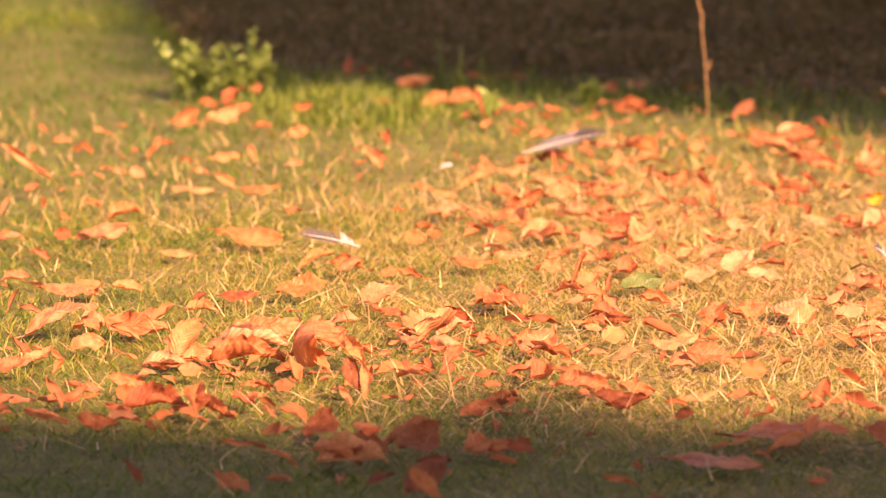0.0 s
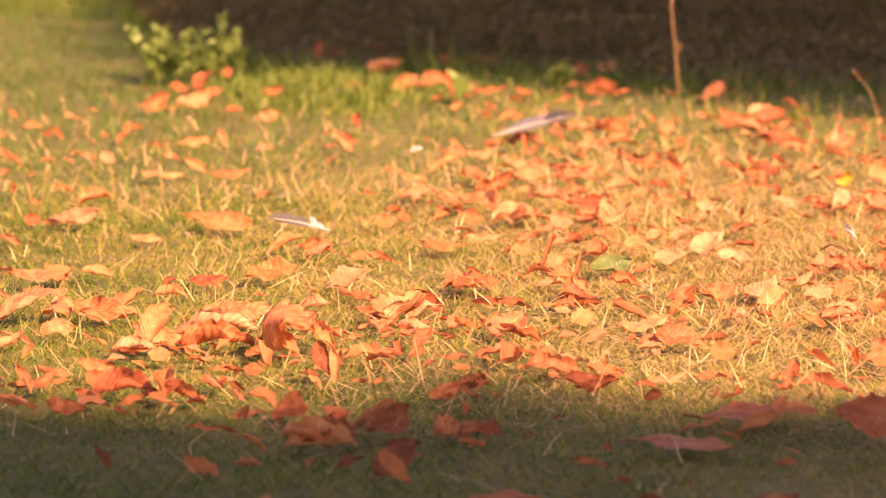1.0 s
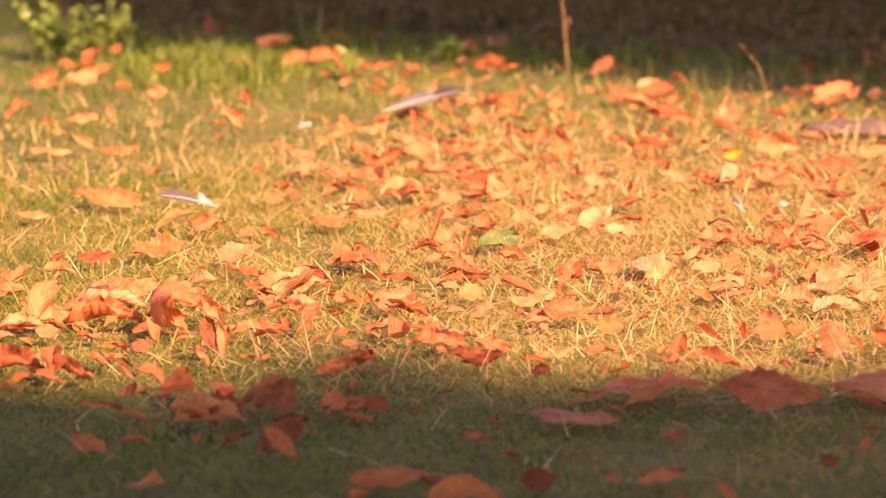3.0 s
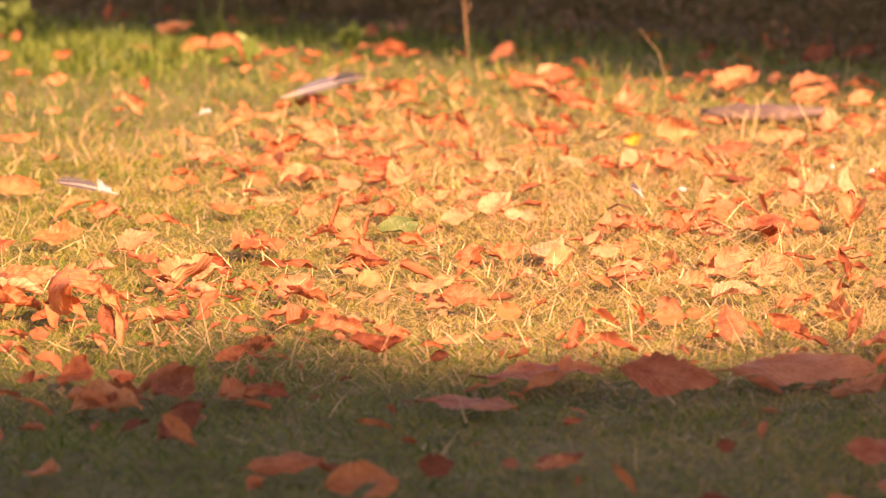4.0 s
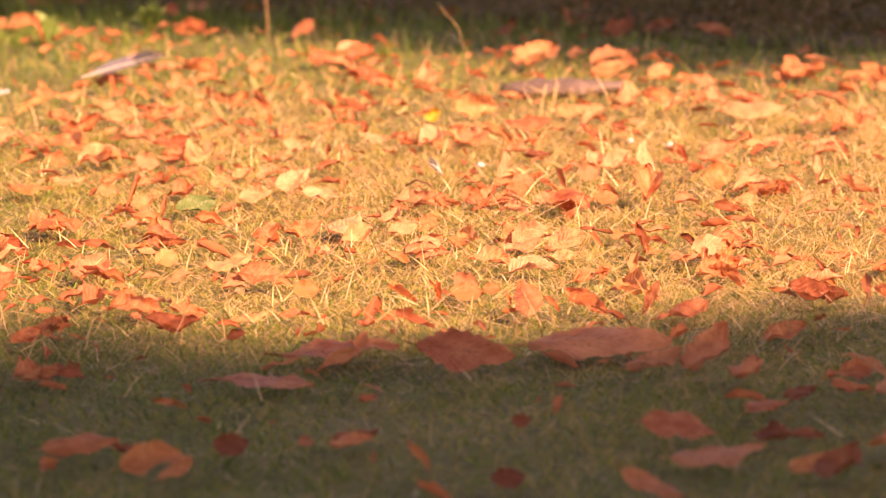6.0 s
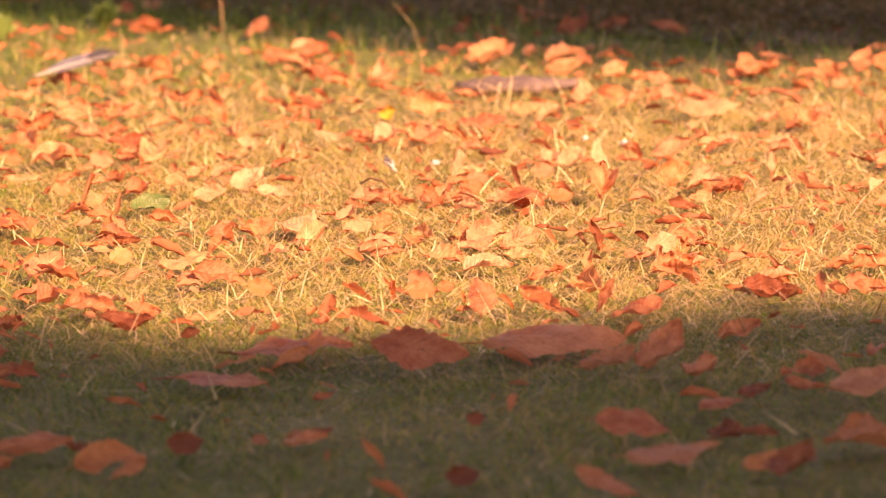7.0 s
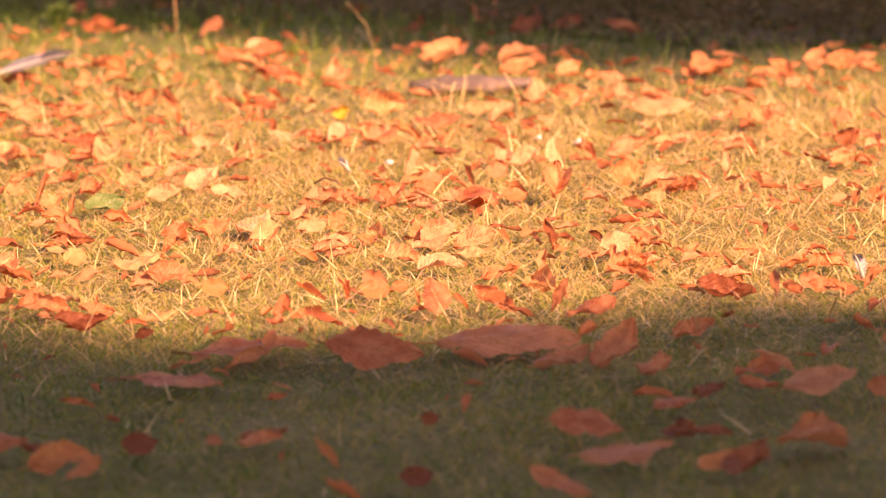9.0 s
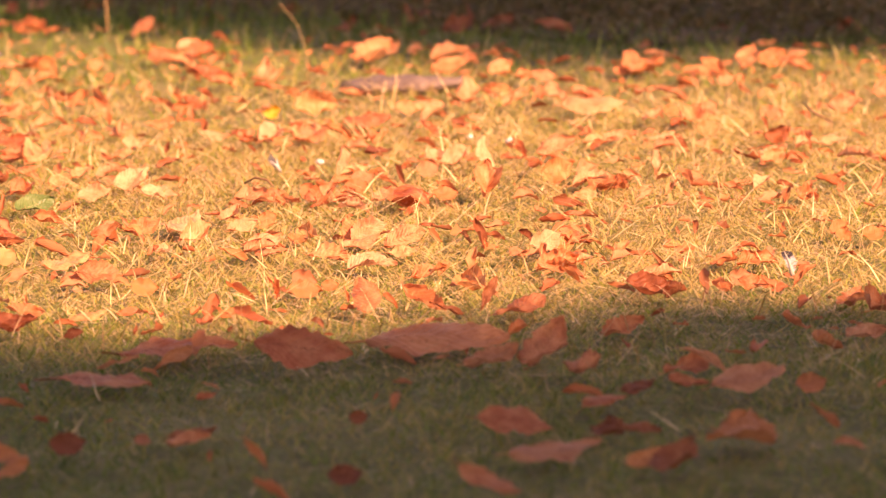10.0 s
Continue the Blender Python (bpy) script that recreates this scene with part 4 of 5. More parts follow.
leaf(0.633, 3.429, 0.058, 19, 20, "flat", "pale", 1.02, "ovate")
leaf(0.640, 6.505, 0.049, 41, 24, "wavy", "russet", 0.82, "ovate")
leaf(0.641, 6.042, 0.100, 63, 9, "wavy", "orange", 1.01, "ovate")
leaf(0.647, 3.938, 0.049, 346, 31, "folded", "rust", 1.21, "ovate")
leaf(0.659, 3.923, 0.032, 59, 13, "cupped", "russet", 1.12, "ovate")
leaf(0.667, 4.030, 0.035, 15, 12, "rolled", "pale", 1.36, "ovate")
leaf(0.668, 4.034, 0.029, 301, 65, "rolled", "russet", 0.67, "leaflet")
leaf(0.672, 4.698, 0.033, 10, 65, "wavy", "amber", 1.05, "round")
leaf(0.681, 4.572, 0.028, 30, 37, "wavy", "orange", 1.02, "ovate")
leaf(0.685, 5.506, 0.033, 8, 65, "wavy", "pale", 1.36, "round")
leaf(0.698, 6.153, 0.042, 70, 10, "wavy", "orange", 1.02, "ovate")
leaf(0.699, 4.863, 0.028, 328, 37, "cupped", "orange", 1.13, "ovate")
leaf(0.702, 3.947, 0.029, 297, 10, "cupped", "orange", 1.14, "ovate")
leaf(0.705, 4.941, 0.047, 26, 50, "wavy", "pale", 1.01, "ovate")
leaf(0.708, 4.754, 0.034, 24, 42, "folded", "cream", 1.22, "ovate")
leaf(0.709, 4.656, 0.053, 291, 5, "wavy", "orange", 1.01, "ovate")
leaf(0.709, 4.693, 0.052, 22, 5, "rolled", "cream", 1.34, "ovate")
leaf(0.709, 5.889, 0.047, 17, 31, "flat", "orange", 1.02, "ovate")
leaf(0.718, 4.661, 0.050, 67, 3, "wavy", "orange", 1.16, "ovate")
leaf(0.723, 5.516, 0.040, 317, 26, "arched", "amber", 0.90, "leaflet")
leaf(0.727, 3.632, 0.038, 293, 11, "cupped", "amber", 1.12, "ovate")
leaf(0.729, 4.091, 0.039, 62, 8, "wavy", "orange", 1.01, "ovate")
leaf(0.729, 5.446, 0.039, 42, 17, "rolled", "pale", 1.08, "ovate")
leaf(0.730, 6.055, 0.067, 41, 3, "rolled", "orange", 1.35, "ovate")
leaf(0.732, 3.945, 0.035, 343, 20, "wavy", "orange", 1.00, "ovate")
leaf(0.754, 4.089, 0.033, 15, 29, "rolled", "orange", 1.35, "ovate")
leaf(0.757, 6.655, 0.080, 66, 12, "wavy", "orange", 0.75, "round")
leaf(0.761, 5.827, 0.036, 18, 65, "wavy", "orange", 1.06, "ovate")
leaf(0.764, 5.162, 0.031, 65, 11, "wavy", "orange", 1.01, "ovate")
leaf(0.765, 3.680, 0.035, 18, 34, "wavy", "pale", 1.02, "ovate")
leaf(0.771, 5.048, 0.029, 31, 19, "wavy", "pale", 1.01, "ovate")
leaf(0.774, 3.975, 0.034, 49, 28, "rolled", "russet", 0.91, "leaflet")
leaf(0.774, 5.538, 0.034, 67, 10, "cupped", "rust", 1.13, "ovate")
leaf(0.775, 4.749, 0.028, 78, 65, "rolled", "pale", 1.08, "leaflet")
leaf(0.778, 6.392, 0.056, 42, 19, "wavy", "russet", 0.86, "ovate")
leaf(0.779, 5.768, 0.040, 70, 3, "wavy", "orange", 1.02, "ovate")
leaf(0.782, 5.066, 0.042, 42, 15, "wavy", "pale", 0.90, "ovate")
leaf(0.782, 5.488, 0.041, 298, 30, "wavy", "pale", 1.01, "ovate")
leaf(0.791, 3.854, 0.047, 68, 3, "wavy", "orange", 1.18, "ovate")
leaf(0.799, 5.333, 0.072, 6, 22, "flat", "cream", 1.02, "ovate")
leaf(0.799, 5.729, 0.031, 345, 40, "wavy", "pale", 1.02, "ovate")
leaf(0.800, 3.815, 0.044, 68, 3, "cupped", "russet", 1.30, "round")
leaf(0.815, 5.501, 0.037, 345, 34, "wavy", "pale", 1.02, "ovate")
leaf(0.822, 4.979, 0.029, 12, 22, "rolled", "pale", 1.36, "ovate")
leaf(0.833, 4.995, 0.029, 318, 19, "rolled", "russet", 1.24, "ovate")
leaf(0.833, 5.082, 0.029, 20, 30, "wavy", "pale", 1.01, "ovate")
leaf(0.843, 6.490, 0.055, 42, 23, "wavy", "russet", 1.00, "ovate")
leaf(0.852, 5.251, 0.045, 64, 6, "wavy", "pale", 1.03, "ovate")
leaf(0.856, 4.633, 0.029, 48, 26, "folded", "cream", 1.19, "ovate")
leaf(0.880, 4.521, 0.035, 62, 12, "cupped", "orange", 1.13, "ovate")
leaf(0.883, 5.549, 0.038, 67, 4, "cupped", "russet", 1.15, "ovate")
leaf(0.885, 5.227, 0.058, 68, 7, "wavy", "orange", 1.03, "ovate")
leaf(0.897, 6.366, 0.059, 318, 18, "rolled", "rust", 1.20, "leaflet")
leaf(0.900, 4.819, 0.037, 28, 36, "wavy", "orange", 1.02, "ovate")
leaf(0.906, 5.479, 0.044, 319, 26, "rolled", "pale", 1.13, "leaflet")
leaf(0.908, 4.868, 0.034, 24, 34, "wavy", "pale", 1.02, "ovate")
leaf(0.912, 5.766, 0.049, 67, 3, "cupped", "pale", 1.11, "ovate")
leaf(0.921, 5.793, 0.098, 69, 3, "cupped", "orange", 1.14, "ovate")
leaf(0.936, 5.010, 0.032, 16, 65, "cupped", "russet", 1.33, "ovate")
leaf(0.939, 5.019, 0.033, 17, 65, "folded", "rust", 1.28, "ovate")
leaf(0.960, 4.957, 0.028, 15, 17, "rolled", "pale", 1.36, "ovate")
leaf(0.967, 5.035, 0.041, 297, 8, "folded", "rust", 1.21, "ovate")
leaf(0.970, 6.099, 0.032, 61, 17, "wavy", "amber", 1.02, "ovate")
leaf(0.974, 5.716, 0.036, 342, 19, "rolled", "orange", 1.36, "ovate")
leaf(0.983, 4.815, 0.042, 340, 9, "rolled", "pale", 1.38, "ovate")
leaf(0.991, 4.988, 0.028, 9, 34, "wavy", "cream", 1.01, "ovate")
leaf(0.998, 5.757, 0.038, 310, 34, "wavy", "orange", 0.98, "ovate")
leaf(1.046, 5.793, 0.059, 67, 27, "cupped", "rust", 1.13, "ovate")
leaf(1.067, 5.315, 0.040, 18, 23, "wavy", "pale", 1.01, "ovate")
leaf(1.080, 5.837, 0.041, 19, 65, "wavy", "orange", 1.17, "ovate")
leaf(1.104, 5.775, 0.033, 330, 31, "wavy", "orange", 1.01, "ovate")
leaf(1.124, 6.108, 0.028, 10, 40, "wavy", "amber", 1.01, "ovate")
leaf(1.131, 5.937, 0.030, 10, 26, "flat", "orange", 1.02, "ovate")
leaf(1.132, 5.432, 0.038, 23, 65, "wavy", "pale", 1.02, "ovate")
leaf(-0.102, 4.107, 0.075, 90, 4, "tunnel", "orange", 1.42, "round")
leaf(-0.189, 4.178, 0.045, 90, 4, "tunnel", "orange", 0.99, "round")
leaf(0.046, 4.497, 0.045, 90, 4, "tunnel", "orange", 0.93, "round")
leaf(-0.306, 4.332, 0.060, 90, 4, "tunnel", "orange", 1.00, "round")
leaf(0.516, 4.572, 0.050, 90, 4, "tunnel", "rust", 1.40, "round")
leaf(0.149, 4.412, 0.050, 90, 4, "tunnel", "rust", 1.15, "round")
leaf(0.112, 5.050, 0.050, 90, 4, "tunnel", "orange", 1.08, "round")


# ---- leaf litter: broken and smaller leaves between the others, past counting ----
SCRAPS = [leaf_arrays(k, f, n, False) for k, f, n in (
    ("ovate", "cupped", 1), ("leaflet", "wavy", 2), ("ovate", "rolled", 3), ("round", "wavy", 4), ("leaflet", "folded", 5), ("ovate", "arched", 6), ("leaflet", "cupped", 7))]
SCRAP_LOTS = {tone: ([], [], []) for tone in ("orange", "amber", "rust", "pale", "russet")}
FORM_SCRAP = {"cupped": (0, 6), "wavy": (1, 3), "rolled": (2, 2), "folded": (4, 4), "arched": (5, 5), "ridged": (6, 1), "flat": (1, 0), "spread": (1, 0)}


def scrap(x, y, length, heading, tilt, form, tone, wide=1.0, lean=6.0):
    """One small leaf, joined to the litter of its tone."""
    if any(abs(x - cx) < 0.45 * size + 0.4 * length and -0.11 < y - cy < 0.015 for cx, cy, size in CLEAR):
        return
    lot = SCRAP_LOTS.get(tone, SCRAP_LOTS["pale"])
    v, f, t, _ = SCRAPS[FORM_SCRAP[form][heading % 2]]
    m = pose(0, 0, 0, 0, lean, 0) @ pose(0, 0, 0, tilt, 0, 0) @ pose(0, 0, 0, 0, 0, heading) @ Matrix.Diagonal((length, length * wide, length, 1))
    moved = np.array(v) @ np.array(m.to_3x3()).T
    moved += np.array((x, y, rise(x, y) + 0.009 - moved[:, 2].min()))
    base = len(lot[0])
    lot[0].extend(moved.tolist())
    lot[1].extend([tuple(q + base for q in face) for face in f])
    lot[2].extend(t)


# near scraps, too, are toned down to imitate the foreground shade
scrap(-0.007, 3.598, 0.027, 14, 30, "wavy", "russet", 1.02)
scrap(-0.010, 5.073, 0.019, 55, 24, "wavy", "amber", 1.01)
scrap(-0.019, 5.160, 0.023, 5, 31, "flat", "amber", 1.01)
scrap(-0.026, 3.921, 0.013, 20, 47, "wavy", "rust", 1.02)
scrap(-0.027, 5.032, 0.023, 347, 42, "wavy", "amber", 1.01)
scrap(-0.031, 4.714, 0.024, 350, 38, "cupped", "orange", 1.13)
scrap(-0.041, 4.356, 0.021, 345, 63, "folded", "rust", 1.22)
scrap(-0.044, 3.507, 0.024, 34, 37, "wavy", "russet", 1.02)
scrap(-0.105, 4.348, 0.019, 340, 46, "wavy", "orange", 1.02)
scrap(-0.122, 4.086, 0.021, 348, 38, "cupped", "rust", 1.13)
scrap(-0.125, 3.974, 0.017, 11, 38, "wavy", "rust", 1.02)
scrap(-0.135, 3.869, 0.015, 340, 55, "cupped", "russet", 1.13)
scrap(-0.148, 4.000, 0.027, 8, 24, "flat", "orange", 1.01)
scrap(-0.151, 6.777, 0.021, 14, 65, "wavy", "orange", 1.04)
scrap(-0.158, 5.340, 0.022, 12, 36, "wavy", "orange", 1.01)
scrap(-0.173, 5.836, 0.023, 13, 60, "cupped", "pale", 1.13)
scrap(-0.193, 5.453, 0.017, 346, 65, "cupped", "orange", 1.35)
scrap(-0.203, 4.055, 0.021, 17, 32, "wavy", "orange", 1.01)
scrap(-0.213, 3.814, 0.020, 16, 63, "wavy", "amber", 1.02)
scrap(-0.216, 3.495, 0.025, 309, 44, "cupped", "russet", 1.01)
scrap(-0.218, 4.015, 0.014, 342, 54, "folded", "orange", 1.23)
scrap(-0.219, 4.548, 0.021, 49, 34, "rolled", "russet", 0.92)
scrap(-0.222, 5.887, 0.024, 295, 65, "rolled", "orange", 1.02)
scrap(-0.223, 3.907, 0.026, 19, 57, "cupped", "orange", 1.13)
scrap(-0.228, 6.401, 0.027, 15, 25, "flat", "orange", 1.01)
scrap(-0.238, 4.058, 0.016, 17, 32, "rolled", "pale", 1.37)
scrap(-0.244, 3.904, 0.020, 351, 55, "wavy", "amber", 1.01)
scrap(-0.256, 6.942, 0.020, 19, 65, "wavy", "rust", 1.09)
scrap(-0.258, 5.601, 0.018, 23, 65, "cupped", "orange", 1.13)
scrap(-0.274, 5.734, 0.024, 342, 32, "wavy", "orange", 1.02)
scrap(-0.297, 5.880, 0.019, 351, 38, "rolled", "russet", 1.36)
scrap(-0.310, 4.059, 0.017, 62, 65, "folded", "orange", 1.12)
scrap(-0.334, 6.133, 0.018, 17, 34, "flat", "orange", 1.01)
scrap(-0.335, 6.422, 0.021, 68, 65, "rolled", "pale", 1.10)
scrap(-0.343, 5.944, 0.020, 66, 65, "folded", "rust", 1.07)
scrap(-0.344, 5.711, 0.020, 331, 47, "wavy", "pale", 1.02)
scrap(-0.362, 4.432, 0.022, 345, 35, "rolled", "pale", 1.00)
scrap(-0.369, 5.757, 0.022, 344, 43, "wavy", "pale", 1.02)
scrap(-0.373, 5.399, 0.023, 336, 37, "wavy", "amber", 1.02)
scrap(-0.379, 5.045, 0.018, 5, 57, "wavy", "rust", 1.00)
scrap(-0.380, 4.449, 0.025, 73, 68, "folded", "pale", 0.57)
scrap(-0.387, 5.694, 0.021, 313, 26, "folded", "pale", 1.06)
scrap(-0.391, 4.900, 0.024, 161, 45, "flat", "pale", 1.00)
scrap(-0.424, 6.010, 0.027, 315, 26, "rolled", "amber", 1.13)
scrap(-0.457, 5.270, 0.024, 75, 73, "cupped", "pale", 0.85)
scrap(-0.465, 6.184, 0.024, 8, 45, "rolled", "orange", 1.00)
scrap(0.029, 5.092, 0.024, 43, 26, "rolled", "amber", 1.22)
scrap(0.035, 4.041, 0.021, 12, 43, "wavy", "rust", 1.01)
scrap(0.037, 3.249, 0.027, 71, 5, "cupped", "amber", 1.14)
scrap(0.039, 3.261, 0.027, 72, 5, "cupped", "amber", 1.11)
scrap(0.039, 4.746, 0.019, 58, 35, "folded", "pale", 1.22)
scrap(0.041, 5.269, 0.015, 343, 65, "wavy", "orange", 1.01)
scrap(0.047, 5.851, 0.021, 292, 48, "wavy", "orange", 1.01)
scrap(0.050, 5.758, 0.023, 349, 42, "wavy", "orange", 1.01)
scrap(0.056, 3.636, 0.023, 350, 65, "wavy", "rust", 1.06)
scrap(0.059, 5.034, 0.022, 347, 47, "wavy", "orange", 1.02)
scrap(0.061, 4.265, 0.018, 24, 35, "wavy", "rust", 1.01)
scrap(0.068, 4.231, 0.025, 74, 38, "cupped", "orange", 1.12)
scrap(0.069, 4.516, 0.018, 13, 41, "wavy", "orange", 1.01)
scrap(0.075, 4.069, 0.027, 23, 24, "rolled", "pale", 1.36)
scrap(0.090, 4.776, 0.011, 59, 65, "rolled", "russet", 1.23)
scrap(0.095, 6.384, 0.026, 302, 19, "wavy", "orange", 1.02)
scrap(0.104, 4.769, 0.020, 345, 43, "wavy", "orange", 1.02)
scrap(0.115, 4.197, 0.018, 47, 26, "folded", "rust", 1.03)
scrap(0.119, 5.371, 0.025, 18, 32, "wavy", "orange", 1.02)
scrap(0.121, 4.530, 0.027, 20, 28, "wavy", "pale", 1.02)
scrap(0.122, 3.479, 0.026, 350, 25, "wavy", "amber", 1.01)
scrap(0.126, 4.960, 0.016, 19, 46, "rolled", "orange", 1.37)
scrap(0.129, 4.182, 0.018, 16, 30, "rolled", "pale", 1.36)
scrap(0.131, 5.813, 0.017, 17, 65, "folded", "pale", 1.44)
scrap(0.138, 5.595, 0.026, 354, 43, "cupped", "orange", 1.13)
scrap(0.141, 4.842, 0.023, 17, 34, "folded", "rust", 1.22)
scrap(0.143, 4.261, 0.026, 57, 33, "wavy", "amber", 1.01)
scrap(0.147, 4.990, 0.026, 349, 60, "wavy", "pale", 1.01)
scrap(0.150, 4.474, 0.018, 306, 65, "rolled", "pale", 1.33)
scrap(0.152, 4.169, 0.025, 22, 59, "wavy", "pale", 1.01)
scrap(0.152, 4.624, 0.023, 83, 65, "rolled", "rust", 0.58)
scrap(0.157, 3.290, 0.026, 15, 38, "wavy", "russet", 1.01)
scrap(0.161, 5.766, 0.020, 310, 41, "rolled", "orange", 1.26)
scrap(0.169, 5.999, 0.027, 333, 41, "folded", "pale", 1.22)
scrap(0.175, 5.318, 0.017, 16, 45, "cupped", "russet", 1.13)
scrap(0.176, 5.059, 0.025, 14, 44, "cupped", "rust", 1.13)
scrap(0.183, 3.811, 0.016, 20, 65, "rolled", "russet", 1.52)
scrap(0.195, 4.089, 0.025, 15, 15, "rolled", "pale", 1.35)
scrap(0.198, 4.133, 0.026, 16, 28, "rolled", "rust", 1.36)
scrap(0.212, 4.636, 0.024, 30, 33, "wavy", "rust", 1.02)
scrap(0.224, 5.118, 0.021, 23, 39, "cupped", "pale", 1.12)
scrap(0.232, 3.924, 0.026, 12, 35, "wavy", "rust", 1.02)
scrap(0.245, 4.491, 0.020, 348, 23, "wavy", "pale", 1.01)
scrap(0.249, 4.030, 0.023, 1, 47, "wavy", "amber", 1.02)
scrap(0.270, 4.286, 0.016, 52, 42, "folded", "rust", 1.22)
scrap(0.272, 3.187, 0.027, 308, 65, "wavy", "amber", 0.67)
scrap(0.286, 4.919, 0.019, 295, 65, "cupped", "rust", 1.06)
scrap(0.286, 5.580, 0.024, 109, 65, "rolled", "pale", 1.13)
scrap(0.293, 3.909, 0.023, 68, 55, "arched", "rust", 1.01)
scrap(0.302, 6.037, 0.022, 51, 44, "wavy", "orange", 0.86)
scrap(0.307, 3.895, 0.022, 18, 45, "wavy", "amber", 1.02)
scrap(0.311, 5.900, 0.014, 53, 65, "wavy", "orange", 0.91)
scrap(0.326, 3.152, 0.024, 19, 33, "wavy", "russet", 1.01)
scrap(0.334, 4.231, 0.027, 339, 45, "cupped", "amber", 1.13)
scrap(0.337, 4.408, 0.022, 16, 39, "rolled", "pale", 1.36)
scrap(0.340, 4.548, 0.018, 357, 23, "folded", "rust", 1.21)
scrap(0.345, 5.775, 0.024, 26, 49, "wavy", "orange", 1.01)
scrap(0.354, 3.349, 0.014, 17, 50, "wavy", "russet", 1.02)
scrap(0.356, 5.631, 0.021, 22, 28, "flat", "pale", 1.02)
scrap(0.372, 4.034, 0.024, 22, 40, "wavy", "pale", 1.02)
scrap(0.373, 5.525, 0.024, 22, 65, "cupped", "orange", 1.26)
scrap(0.374, 3.990, 0.027, 9, 34, "wavy", "orange", 1.02)
scrap(0.375, 5.405, 0.019, 98, 65, "rolled", "pale", 1.20)
scrap(0.378, 4.040, 0.022, 347, 65, "wavy", "pale", 1.08)
scrap(0.381, 4.464, 0.019, 20, 65, "wavy", "orange", 1.04)
scrap(0.384, 4.487, 0.017, 23, 65, "wavy", "orange", 1.16)
scrap(0.398, 4.035, 0.015, 15, 43, "wavy", "orange", 1.01)
scrap(0.399, 4.324, 0.022, 17, 65, "wavy", "amber", 1.16)
scrap(0.405, 4.117, 0.016, 343, 49, "wavy", "amber", 1.02)
scrap(0.421, 4.287, 0.023, 340, 21, "rolled", "russet", 1.35)
scrap(0.427, 4.334, 0.025, 64, 52, "ridged", "orange", 1.02)
scrap(0.436, 5.214, 0.018, 70, 65, "rolled", "russet", 1.23)
scrap(0.439, 4.665, 0.023, 339, 65, "wavy", "orange", 1.11)
scrap(0.475, 5.175, 0.026, 21, 51, "wavy", "pale", 1.01)
scrap(0.485, 4.714, 0.024, 25, 40, "wavy", "orange", 1.01)
scrap(0.498, 4.789, 0.026, 31, 26, "wavy", "pale", 1.02)
scrap(0.501, 4.031, 0.019, 22, 34, "wavy", "pale", 1.02)
scrap(0.517, 4.791, 0.021, 319, 26, "folded", "rust", 1.04)
scrap(0.524, 4.125, 0.024, 74, 65, "wavy", "orange", 0.84)
scrap(0.560, 4.632, 0.025, 17, 30, "wavy", "orange", 1.01)
scrap(0.564, 4.819, 0.024, 23, 46, "wavy", "pale", 1.02)
scrap(0.569, 3.988, 0.020, 25, 43, "folded", "rust", 1.22)
scrap(0.570, 3.984, 0.024, 47, 26, "rolled", "rust", 1.13)
scrap(0.575, 4.374, 0.025, 16, 30, "folded", "pale", 1.21)
scrap(0.582, 4.200, 0.026, 22, 27, "wavy", "pale", 1.01)
scrap(0.586, 4.102, 0.025, 348, 56, "folded", "rust", 1.23)
scrap(0.608, 5.413, 0.024, 345, 40, "wavy", "orange", 1.01)
scrap(0.621, 3.949, 0.024, 340, 28, "wavy", "amber", 1.02)
scrap(0.641, 4.258, 0.017, 66, 12, "folded", "pale", 1.22)
scrap(0.653, 3.169, 0.022, 345, 18, "rolled", "pale", 1.35)
scrap(0.654, 4.160, 0.026, 35, 22, "rolled", "pale", 1.36)
scrap(0.657, 3.277, 0.027, 311, 34, "cupped", "amber", 0.99)
scrap(0.662, 4.210, 0.022, 66, 29, "folded", "orange", 1.21)
scrap(0.668, 4.824, 0.026, 72, 6, "cupped", "russet", 1.14)
scrap(0.676, 3.428, 0.024, 19, 38, "wavy", "orange", 1.02)
scrap(0.698, 5.431, 0.025, 84, 65, "rolled", "pale", 1.08)
scrap(0.723, 3.986, 0.019, 15, 65, "wavy", "pale", 1.06)
scrap(0.729, 4.706, 0.019, 54, 43, "folded", "rust", 1.22)
scrap(0.739, 3.939, 0.021, 333, 41, "cupped", "orange", 1.12)
scrap(0.745, 3.927, 0.016, 18, 65, "wavy", "rust", 1.10)
scrap(0.748, 4.733, 0.020, 352, 49, "cupped", "orange", 1.13)
scrap(0.750, 4.858, 0.021, 8, 43, "wavy", "pale", 1.02)
scrap(0.780, 5.758, 0.017, 341, 65, "wavy", "orange", 1.09)
scrap(0.793, 5.105, 0.025, 30, 31, "wavy", "pale", 1.02)
scrap(0.804, 4.723, 0.027, 63, 14, "wavy", "orange", 1.01)
scrap(0.806, 5.113, 0.025, 57, 17, "cupped", "rust", 1.13)
scrap(0.827, 4.624, 0.019, 348, 36, "cupped", "rust", 1.13)
scrap(0.827, 5.139, 0.017, 23, 59, "cupped", "rust", 1.13)
scrap(0.843, 4.515, 0.027, 20, 42, "wavy", "pale", 1.01)
scrap(0.855, 4.227, 0.018, 301, 34, "wavy", "amber", 1.01)
scrap(0.863, 5.017, 0.017, 26, 46, "wavy", "pale", 1.01)
scrap(0.877, 5.295, 0.021, 17, 38, "wavy", "amber", 1.01)
scrap(0.880, 4.231, 0.023, 33, 30, "wavy", "amber", 1.02)
